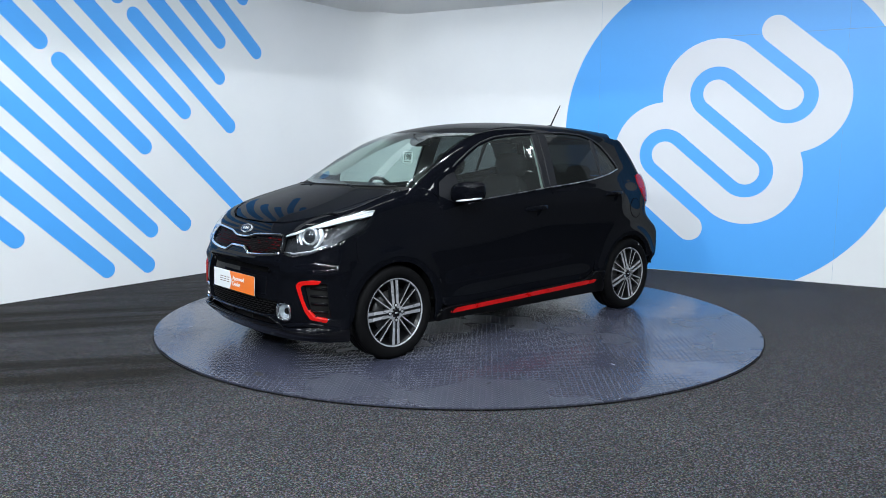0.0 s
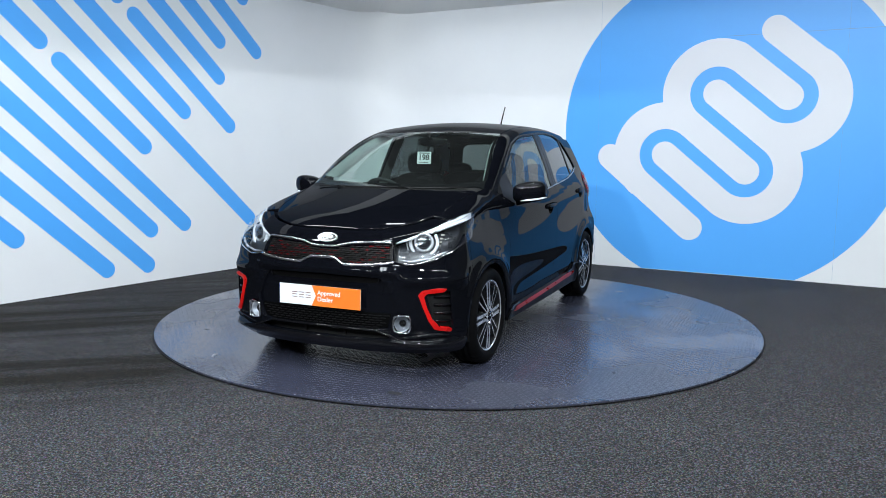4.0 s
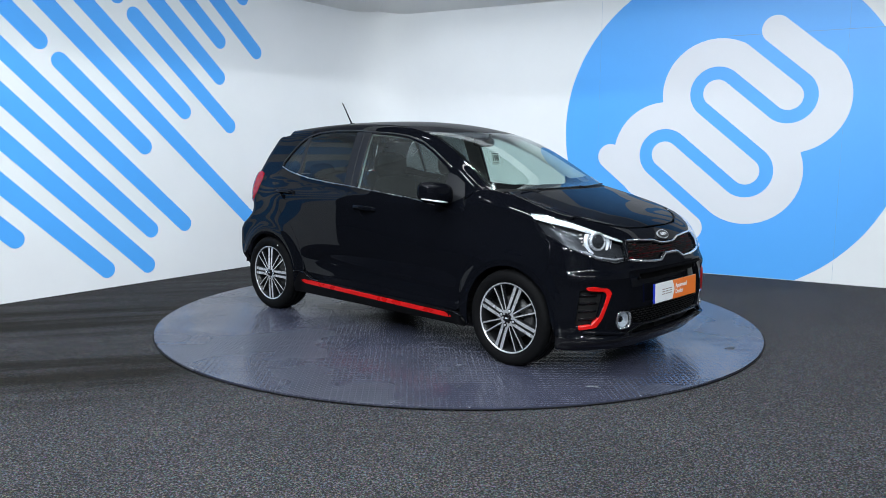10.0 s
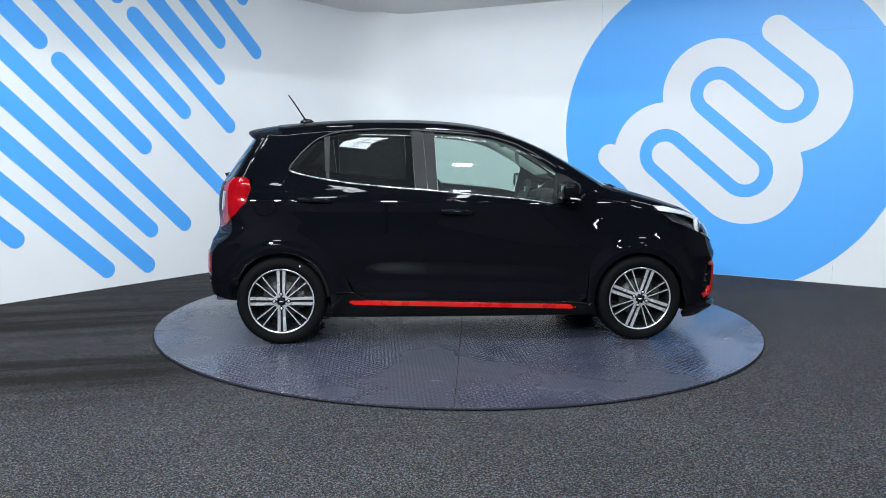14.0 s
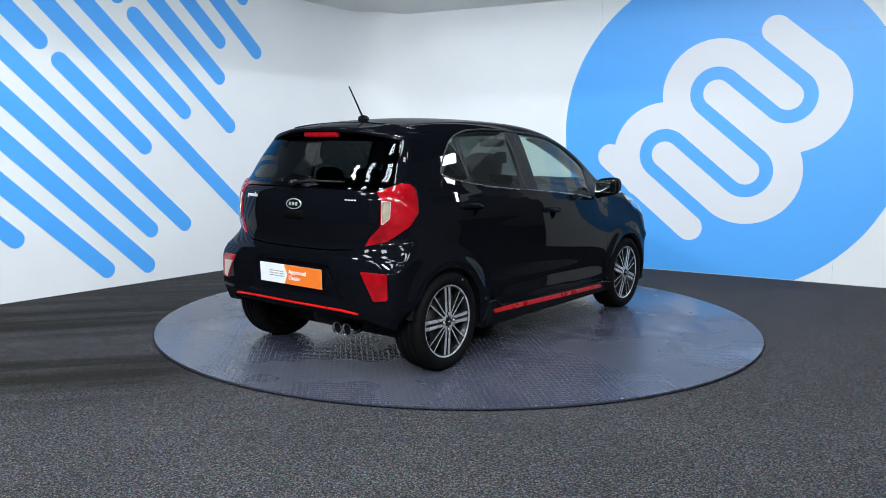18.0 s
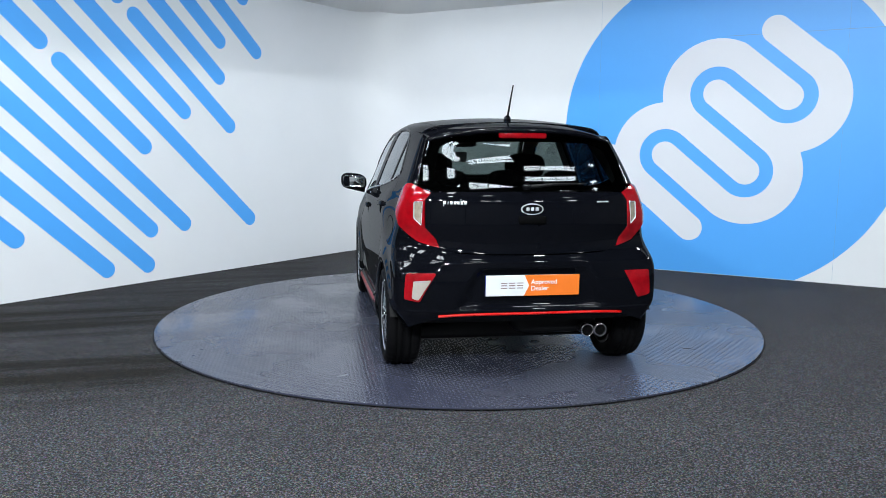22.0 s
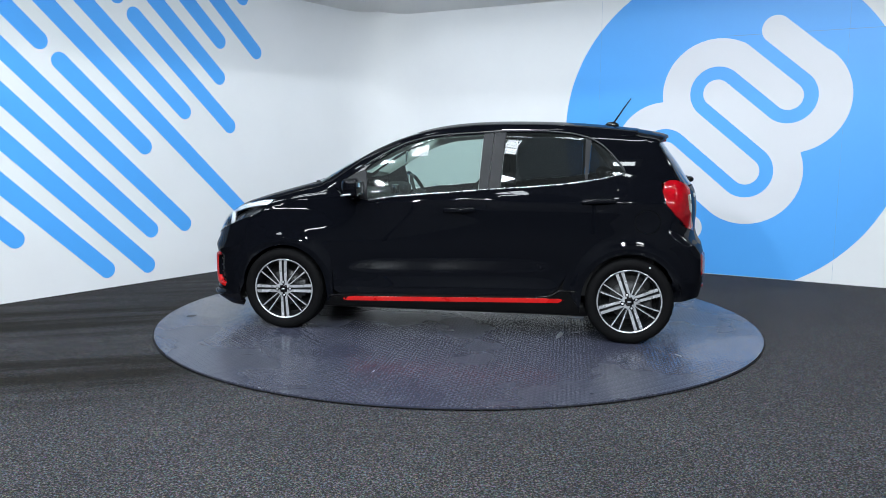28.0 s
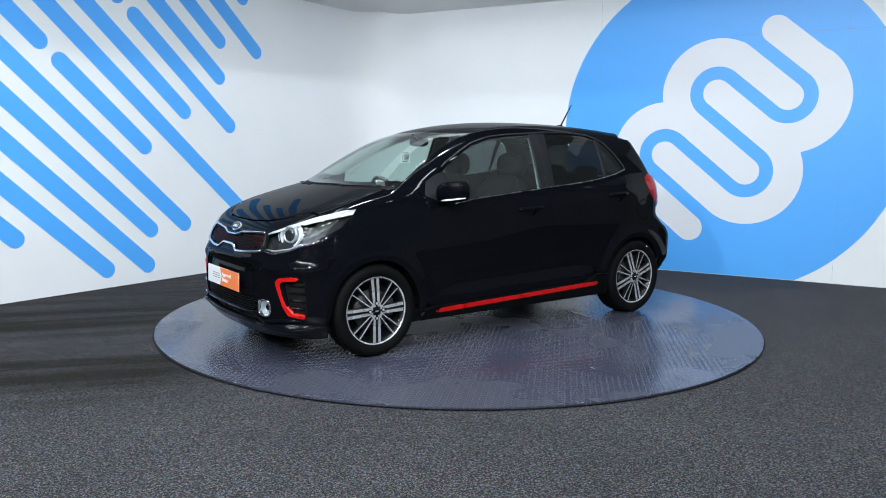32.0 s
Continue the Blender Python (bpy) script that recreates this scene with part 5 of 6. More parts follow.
LAMP_AX = (0.90, 0.36, 0.12)
for side, lamp, blade, under in ((1, lamps[0], blades[0], unders[0]), (-1, lamps[1], blades[1], unders[1])):
    blade.parent = under.parent = fins[0 if side > 0 else 1].parent = lamp
    ax = (LAMP_AX[0], LAMP_AX[1] * side, LAMP_AX[2])
    c = Vector((1.668, 0.553 * side, 0.772))
    part("projector_ring", ring_bm(c, ax, 0.040, 0.055, 0.02), M_SATIN, lamp, "silver projector ring")
    part("projector_lens", ball_bm((0, 0, 0), (0.016, 0.040, 0.040)), simple("projector_glass", (0.02, 0.022, 0.026), 0.03, vary=0.05, coat=1.0), lamp, "dark glass projector lens").matrix_basis = Matrix.Translation(c) @ Vector(ax).to_track_quat("X", "Z").to_matrix().to_4x4()
    part("light_guide", ring_bm(c - Vector(ax) * 0.004, ax, 0.066, 0.084, 0.02, 40, *((150, 395) if side > 0 else (145, 390))), M_LEDWHITE, lamp, "white C-shaped light guide")
    part("guide_line", ring_bm(c - Vector(ax) * 0.006, ax, 0.093, 0.099, 0.012, 40, *((160, 330) if side > 0 else (210, 380))), M_SATIN, lamp, "thin silver outer guide")
    out = Vector((1.605, 0.640 * side, 0.800))
    for k in range(4):
        p = out + Vector((0.004 * k, -0.006 * side * k, -0.020 * k + 0.012))
        part("led_block", box_bm(-0.004, 0.004, -0.010, 0.010, -0.005, 0.005, 0.002, 1, Matrix.Translation(p) @ Vector(ax).to_track_quat("X", "Z").to_matrix().to_4x4()), M_FROST, lamp)

# ---- fog lamps, vents and red brackets ----
for s in (1, -1):
    c = Vector((1.800, 0.486 * s, 0.331))
    ax = (0.95, 0.30 * s, 0.0)
    fog_back = part("fog_lamp", ring_bm(c - Vector(ax) * 0.03, ax, 0.0, 0.064, 0.006), M_GLOSS, car, "fog lamp in a gloss black bezel")
    bez = ring_bm(c + Vector(ax) * 0.012, ax, 0.046, 0.0565, 0.03, 48)
    for v in bez.verts:   # a ring drawn out to a rounded square
        d = v.co - c
        e = Vector((0, d.y, d.z)).normalized()
        k = 0.93 / max(1e-6, (abs(e.y) ** 4 + abs(e.z) ** 4) ** 0.25)
        v.co = c + Vector((d.x, d.y * k, d.z * k))
    part("bezel", bez, M_CHROME, fog_back, "rounded chrome ring")
    part("reflector", lathe_bm([(0.0, -0.030), (0.022, -0.026), (0.036, -0.012), (0.043, 0.006)], 32, Matrix.Translation(c) @ Vector(ax).to_track_quat("Y", "Z").to_matrix().to_4x4()), M_SATIN, fog_back, "silver reflector bowl")
    part("lens", ball_bm((0, 0, 0), (0.012, 0.042, 0.042)), M_LENS, fog_back, "clear fog lamp lens").matrix_basis = Matrix.Translation(c + Vector(ax) * 0.002) @ Vector(ax).to_track_quat("X", "Z").to_matrix().to_4x4()
    part("bulb_shade", ring_bm(c - Vector(ax) * 0.012, ax, 0.0, 0.019, 0.01), M_GLOSS, fog_back)
bracket = [(1.690, 0.705, 0.527), (1.722, 0.668, 0.532), (1.765, 0.590, 0.519), (1.776, 0.570, 0.494), (1.767, 0.598, 0.420), (1.752, 0.622, 0.350), (1.733, 0.652, 0.302), (1.668, 0.722, 0.285), (1.664, 0.728, 0.302), (1.720, 0.676, 0.314), (1.742, 0.640, 0.358), (1.757, 0.616, 0.420), (1.764, 0.598, 0.484), (1.757, 0.614, 0.502), (1.703, 0.692, 0.511)]
skin("red_bracket", "corner", bracket, M_RED, car, both=True, off=0.004, dome=0.013, fold=0.03, step=0.006, r=0.007, gap=0, label="bright red bracket beside the bumper vent")
vents = skin("bumper_vent", "corner", vent, M_BLACK, car, both=True, off=-0.03, fold=0.0, gap=-0.01, step=0.02, label="black bumper vent")
for k in range(4):
    z = 0.345 + 0.045 * k
    for s, v in ((1, vents[0]), (-1, vents[1])):
        part("fin", tube_bm([(1.655, 0.715 * s, z), (1.690, 0.685 * s, z + 0.002), (1.722, 0.640 * s, z + 0.003)], 0.007, 8), M_GLOSS, v)

# ---- door mirrors ----
for s in (1, -1):
    shell = ball_bm((0, 0, 0), (0.080, 0.105, 0.068), 28, 18, 3.0)
    for v in shell.verts:
        if v.co.x < -0.035:
            v.co.x = -0.035 - (v.co.x + 0.035) * -0.15
        v.co.z += 0.012 * (v.co.y / 0.105)
        v.co.x -= 0.020 * (v.co.y / 0.105)
    bmesh.ops.transform(shell, matrix=pose(0.670, 0.848, 1.014), verts=shell.verts)
    if s < 0:
        bmesh.ops.scale(shell, vec=(1, -1, 1), verts=shell.verts)
        bmesh.ops.reverse_faces(shell, faces=shell.faces)
    m = part("door_mirror", shell, M_PAINT, car, "gloss black door mirror")
    part("indicator", tube_bm([(0.700, s * 0.760, 0.955), (0.738, s * 0.81, 0.960), (0.738, s * 0.88, 0.966), (0.698, s * 0.938, 0.976), (0.655, s * 0.953, 0.980)], [0.004, 0.006, 0.0065, 0.006, 0.004], 8), M_LEDWHITE, m, "pale indicator strip along the lower edge")
    part("mirror_glass", box_bm(0.6215, 0.6245, min(s * 0.765, s * 0.935), max(s * 0.765, s * 0.935), 0.972, 1.062, 0.012), M_CHROME, m, "mirror glass")
    part("mirror_foot", tube_bm([(0.675, s * 0.760, 0.955), (0.672, s * 0.80, 0.958), (0.668, s * 0.85, 0.972)], [0.034, 0.026, 0.03], 12), M_GLOSS, m)

# ---- door handles ----
for hx, hz in HANDLES:
    skin("handle_cup", "side", cup_loop(hx, hz), M_PAINT, car, both=True, off=0.0, fold=0.0, gap=-0.003, dome=-0.024, r=0.0, step=0.008, label="deep gloss black scoop behind the handle")
    line = [(0.112, -0.002, 0.002), (0.100, 0.001, 0.014), (0.06, 0.004, 0.026), (0.0, 0.006, 0.031), (-0.06, 0.008, 0.027), (-0.098, 0.009, 0.016), (-0.110, 0.009, 0.003)]
    ab = np.array(flat("side", [(hx + d, 0.78, hz + e) for d, e, _ in line]))
    P, N = lift("side", ab[:, 0], ab[:, 1])
    # a flat-sided grip, taller than thick
    bm = bmesh.new()
    rings = []
    for p, n, (d, e, k) in zip(P, N, line):
        n = Vector(n)
        up = Vector((0, 0, 1)) - n * n.z
        up.normalize()
        c, h = Vector(p) + n * (k * 0.5), (0.010 if abs(d) > 0.105 else 0.0165)
        rings.append([bm.verts.new(c + up * (h * math.cos(2 * math.pi * q / 14)) + n * (0.011 * math.sin(2 * math.pi * q / 14))) for q in range(14)])
    for a, b in zip(rings, rings[1:]):
        for q in range(14):
            bm.faces.new((a[q], a[(q + 1) % 14], b[(q + 1) % 14], b[q]))
    bm.faces.new(rings[0])
    bm.faces.new(rings[-1][::-1])
    bmesh.ops.recalc_face_normals(bm, faces=bm.faces)
    mirrored(part("door_handle", bm, M_PAINT, car, "gloss black pull handle"))

# ---- tail lamps and rear reflectors ----
def on_side(pts):
    P, _ = lift("side", [-x for x, _ in pts], [z for _, z in pts])
    return [tuple(float(v) for v in p) for p in P]


def on_rear(pts):
    P, _ = lift("rear", [flat("rear", [(0, y, z)])[0][0] for y, z in pts], [z for _, z in pts])
    return [tuple(float(v) for v in p) for p in P]


tail_loop = (on_rear([(0.552, 1.050)]) + on_side([(-1.478, 1.096), (-1.432, 1.094), (-1.402, 1.078), (-1.392, 1.020), (-1.420, 0.932), (-1.484, 0.862), (-1.535, 0.815)])
             + on_rear([(0.625, 0.777), (0.512, 0.748), (0.532, 0.795), (0.590, 0.857), (0.588, 1.006)]))
white_loop = on_rear([(0.596, 0.998), (0.640, 0.996), (0.642, 0.905), (0.602, 0.868)])
tails = skin("tail_lamp", "tail_lamp", tail_loop, M_REDLENS, car, holes=[white_loop], both=True, off=0.002, dome=0.012, fold=0.02, step=0.014, gap=0.0015, label="red wrap-round tail lamp")
inserts = skin("reversing_lens", "tail_lamp", white_loop, M_AMBER, None, both=True, off=0.006, fold=0.01, step=0.012, gap=0.002, label="pale inner lamp lens")
for k in (0, 1):
    inserts[k].parent = tails[k]
edge = strip("lens_frame", "tail_lamp", white_loop + white_loop[:1], 0.006, M_SATIN, None, 0.006, 0.006, "silver lens frame", n=50)
for k in (0, 1):
    edge[k].parent = tails[k]
ref_loop = [(-1.693, 0.535, 0.617), (-1.655, 0.700, 0.614), (-1.656, 0.708, 0.472), (-1.681, 0.626, 0.457)]
refs = skin("rear_reflector", "tail_lamp", ref_loop, M_REDLENS, car, both=True, off=0.002, dome=0.008, fold=0.02, step=0.012, r=0.012, gap=0.001, label="red reflector in the rear bumper")
rev_loop = [(-1.692, 0.562, 0.580), (-1.671, 0.660, 0.574), (-1.671, 0.668, 0.478), (-1.680, 0.632, 0.468)]
rev = skin("reversing_lamp", "tail_lamp", rev_loop, M_FROST, refs[0], off=0.011, fold=0.008, step=0.012, r=0.008, label="clear reversing lamp on the left")
# ---- badges, plates and lettering ----
def text_part(name, words, size, m, material, parent, label="", bold=0.0):
    cu = bpy.data.curves.new(name, "FONT")
    cu.body, cu.size, cu.align_x, cu.align_y = words, size, "LEFT", "CENTER"
    cu.extrude, cu.offset = 0.0006, bold
    tmp = bpy.data.objects.new(name, cu)
    scene.collection.objects.link(tmp)
    me = bpy.data.meshes.new_from_object(tmp.evaluated_get(bpy.context.evaluated_depsgraph_get()))
    bpy.data.objects.remove(tmp)
    me.name = name
    me.materials.clear()
    me.materials.append(material)
    me.transform(m)
    ob = new(name, me)
    ob.parent = parent
    if label:
        ob["label"] = label
    return ob


def oval_badge(c, turn, w, h):
    m = Matrix.Translation(c) @ turn
    def oval(a, b, d0, d1, r=0.0):
        bm = bmesh.new()
        n = 40
        rings = []
        for k, (f, z) in enumerate(((1.0, d0), (1.0, d1 - 0.001), (0.97, d1))):
            rings.append([bm.verts.new((a * f * math.cos(2 * math.pi * i / n), b * f * math.sin(2 * math.pi * i / n), z)) for i in range(n)])
        for p, q in zip(rings, rings[1:]):
            for i in range(n):
                bm.faces.new((p[i], p[(i + 1) % n], q[(i + 1) % n], q[i]))
        bm.faces.new(rings[-1])
        bmesh.ops.transform(bm, matrix=m, verts=bm.verts)
        return bm
    base = part("badge", oval(w / 2, h / 2, -0.02, 0.006), M_SATIN, car, "oval chrome badge with a dark field", smooth=False)
    part("badge_field", oval(w / 2 - 0.007, h / 2 - 0.006, 0.0, 0.0075), M_GLOSS, base, smooth=False)
    for x in (-0.026, 0.0, 0.026):
        part("badge_bar", box_bm(-0.009, 0.009, -0.010, 0.010, 0.006, 0.0095, 0.003, 2, m @ pose(x, 0, 0)), M_SATIN, base, smooth=False)
    return base


FACE_FRONT = Matrix(((0, 0, 1), (1, 0, 0), (0, 1, 0))).to_4x4()     # local x to the car's left, y up, z forward
FACE_REAR = Matrix(((0, 0, -1), (-1, 0, 0), (0, 1, 0))).to_4x4()    # local x to the car's right, y up, z back
oval_badge((1.780, 0.0, 0.783), FACE_FRONT @ pose(0, 0, 0, -38), 0.128, 0.062)
oval_badge((-1.676, 0.004, 0.962), FACE_REAR @ pose(0, 0, 0, -8), 0.128, 0.064)


def dealer_plate(m):
    """White plate with an orange arrow half; the maker's mark is drawn as plain bars."""
    w, h = 0.532, 0.116
    plate = part("dealer_plate", box_bm(-w / 2, w / 2, -h / 2, h / 2, -0.003, 0.0, 0.001, 1, m), M_WHITE, car, "white and orange dealer plate", smooth=False)
    t = 0.0006
    pts = [(-0.050, -h / 2), (w / 2, -h / 2), (w / 2, h / 2), (-0.050, h / 2), (-0.022, 0)]
    mesh_object("orange_field", [m @ Vector((x, y, t)) for x, y in pts], [(0, 1, 2, 4), (4, 2, 3)], M_ORANGE, plate, "orange arrow-shaped field")
    mesh_object("blue_edge", [m @ Vector(v) for v in ((-w / 2 - 0.0012, -h / 2, 0.0), (-w / 2 - 0.0012, h / 2, 0.0), (-w / 2 - 0.0012, h / 2, -0.014), (-w / 2 - 0.0012, -h / 2, -0.014))], [(0, 1, 2, 3)], M_BLUEBAND, plate, "blue edge")
    grey = M_MARK
    for x in (-0.180, -0.135, -0.090):
        for y in (0.014, 0.0, -0.014):
            part("mark_bar", box_bm(x, x + 0.034, y - 0.0022, y + 0.0022, 0.0, 0.0008, 0, 1, m), grey, plate, smooth=False)
    text_part("lettering", "Approved", 0.037, m @ pose(-0.012, 0.018, 0.0012), M_WHITE, plate, "white words on the orange field", 0.0003)
    text_part("lettering", "Dealer", 0.037, m @ pose(-0.012, -0.018, 0.0012), M_WHITE, plate, "white words on the orange field", 0.0003)


M_MARK = simple("faded_mark", (0.20, 0.10, 0.10), 0.4)
dealer_plate(Matrix.Translation((1.884, 0.006, 0.460)) @ FACE_FRONT @ pose(0, 0, 0, -1.5))
dealer_plate(Matrix.Translation((-1.719, 0.002, 0.546)) @ FACE_REAR @ pose(0, 0, 0, 3))
# model lettering on the tailgate as plain bars
def skin_bar(name, y, z, w, h, proud=0.004):
    P, N = lift("rear", np.array([flat("rear", [(0, y, z)])[0][0]]), np.array([z]))
    m = Matrix.Translation(Vector(P[0])) @ Vector(N[0]).to_track_quat("Z", "Y").to_matrix().to_4x4()
    part(name, box_bm(-w / 2, w / 2, -h / 2, h / 2, -0.003, proud, 0.0015, 2, m), M_LETTER, car)


M_LETTER = simple("silver_lettering", (0.62, 0.63, 0.65), 0.35, metal=0.3)
for k in range(7):
    y = 0.484 - 0.0185 * k
    skin_bar("model_lettering", y, 0.995, 0.0145 if k != 1 else 0.004, 0.017)
    if k in (0, 5):
        skin_bar("model_lettering", y + 0.005, 0.984 if k == 0 else 1.006, 0.004, 0.016)
for k in range(4):
    skin_bar("trim_lettering", -0.388 - 0.019 * k, 1.000, 0.014, 0.0075)
part("tailgate_handle", box_bm(-1.693, -1.66, -0.078, 0.082, 0.878, 0.926, 0.012, 2), M_VOID, car, "black grip recess under the badge")

# ---- spoiler, aerial, wipers, exhaust ----
def spoiler():
    n, verts, faces = 33, [], []
    for i in range(n):
        y = -0.560 + 1.12 * i / (n - 1)
        k = (abs(y) / 0.56)
        drop = 0.14 * y * y + 0.028 * k**6
        xs = (-1.245 + 0.02 * k**2, -1.34, -1.43, -1.472, -1.478, -1.462, -1.40, -1.36)
        zs = (1.4475, 1.433, 1.417, 1.405, 1.392, 1.380, 1.372, 1.355)
        for x, z in zip(xs, zs):
            verts.append((x + 0.120 * k**3 * (1 if x < -1.3 else 0.2), y, z - drop))
    m = 8
    for i in range(n - 1):
        for j in range(m - 1):
            faces.append((i * m + j, (i + 1) * m + j, (i + 1) * m + j + 1, i * m + j + 1))
    faces += [tuple(range(m)), tuple(range((n - 1) * m, n * m))[::-1]]
    ob = mesh_object("spoiler", verts, faces, M_PAINT, car, "", True)
    return ob


sp = spoiler()
part("brake_light", box_bm(-1.466, -1.43, -0.135, 0.145, 1.350, 1.384, 0.010, 3), M_REDLENS, sp, "red high brake light")
aer = part("aerial", ball_bm((-1.085, 0.005, 1.470), (0.050, 0.020, 0.026)), M_GLOSS, car, "short whip aerial")
part("mast", tube_bm([(-1.095, 0.005, 1.485), (-1.17, 0.005, 1.60), (-1.215, 0.005, 1.665)], [0.0065, 0.005, 0.004], 10), M_BLACK, aer)
for pts in ([(1.08, -0.50, 1.035), (1.105, -0.20, 1.038), (1.10, 0.10, 1.042)], [(1.10, 0.0, 1.038), (1.09, 0.25, 1.040), (1.02, 0.54, 1.048)]):
    w = part("wiper", tube_bm(pts, 0.005, 8), M_BLACK, car)
    part("wiper_arm", tube_bm([(pts[0][0] + 0.02, pts[0][1] + 0.25, 1.022), tuple((Vector(pts[0]) + Vector(pts[1])) / 2 + Vector((0.004, 0, 0.008)))], 0.006, 8), M_BLACK, w)
skin("cowl_panel", "top", mirror_line([(1.142, 0.0, 1.03), (1.132, 0.20, 1.03), (1.102, 0.40, 1.03), (1.02, 0.61, 1.03), (0.955, 0.645, 1.05)]) + mirror_line([(1.098, 0.0, 1.03), (1.082, 0.25, 1.03), (1.035, 0.45, 1.03)])[::-1], M_BLACK, car, off=-0.004, fold=0.02, step=0.03, r=0.0, gap=0, label="black cowl panel below the windscreen")
rw = part("rear_wiper", tube_bm([(-1.668, 0.02, 1.085), (-1.650, -0.14, 1.098), (-1.600, -0.33, 1.098)], [0.011, 0.008, 0.005], 8), M_BLACK, car)
part("wiper_cap", ball_bm((-1.655, 0.03, 1.082), (0.03, 0.03, 0.022)), M_GLOSS, rw)
for y in (-0.338, -0.415):
    e = part("exhaust_tip", lathe_bm([(0.026, -0.10), (0.034, -0.10), (0.037, 0.0), (0.0345, 0.003), (0.031, 0.0), (0.029, -0.09), (0.0, -0.09)], 32, pose(-1.675, y, 0.272, 0, 0, 90)), M_CHROME, car, "round chrome exhaust tip")
    part("tip_bore", lathe_bm([(0.0, -0.012), (0.0300, -0.012)], 28, pose(-1.675, y, 0.272, 0, 0, 90)), M_VOID, e)
part("exhaust_box", ball_bm((-1.42, -0.20, 0.285), (0.12, 0.26, 0.065), 24, 14, 4.0), M_MESH, car)

# ---- underside and wheel housings ----
part("floor_pan", box_bm(-1.30, 1.50, -0.66, 0.66, 0.150, 0.25, 0.03), M_MESH, car)
for wx in (AF, AR):
    for s in (1, -1):
        bm = bmesh.new()
        rows = []
        for i in range(19):
            a = radians(-16 + (i / 18) * (188 if wx > 0 else 186))
            rows.append([bm.verts.new((wx + 0.335 * math.cos(a), s * y, WHEEL_Z + 0.335 * math.sin(a))) for y in (0.42, 0.775)])
        for p, q in zip(rows, rows[1:]):
            bm.faces.new((p[0], q[0], q[1], p[1]))
        bm.faces.new([r[0] for r in rows])
        part("arch_liner", bm, M_MESH, car)

# ---- wheels ----
def spoke_bm(bars, face_y, depth):
    """Bars (r0, r1, o0, o1, w0, w1) running out along z: machined faces, dark sides."""
    bm = bmesh.new()
    for r0, r1, o0, o1, w0, w1, drop in bars:
        b = 0.0018
        ring = []
        for r, o, w in ((r0, o0, w0), (r1, o1, w1)):
            f = face_y - drop - 0.010 * (r / 0.21) ** 2 + 0.006
            ring.append([bm.verts.new(v) for v in ((o - w / 2, f - depth, r), (o - w / 2, f - b, r), (o - w / 2 + b, f, r), (o + w / 2 - b, f, r), (o + w / 2, f - b, r), (o + w / 2, f - depth, r))])
        for j in range(5):
            fc = bm.faces.new((ring[0][j], ring[0][j + 1], ring[1][j + 1], ring[1][j]))
            fc.material_index = 0 if (j == 2 and drop == 0) else 1
        for q in (ring[0][::-1], ring[1]):
            bm.faces.new(q).material_index = 1
    bmesh.ops.recalc_face_normals(bm, faces=bm.faces)
    return bm


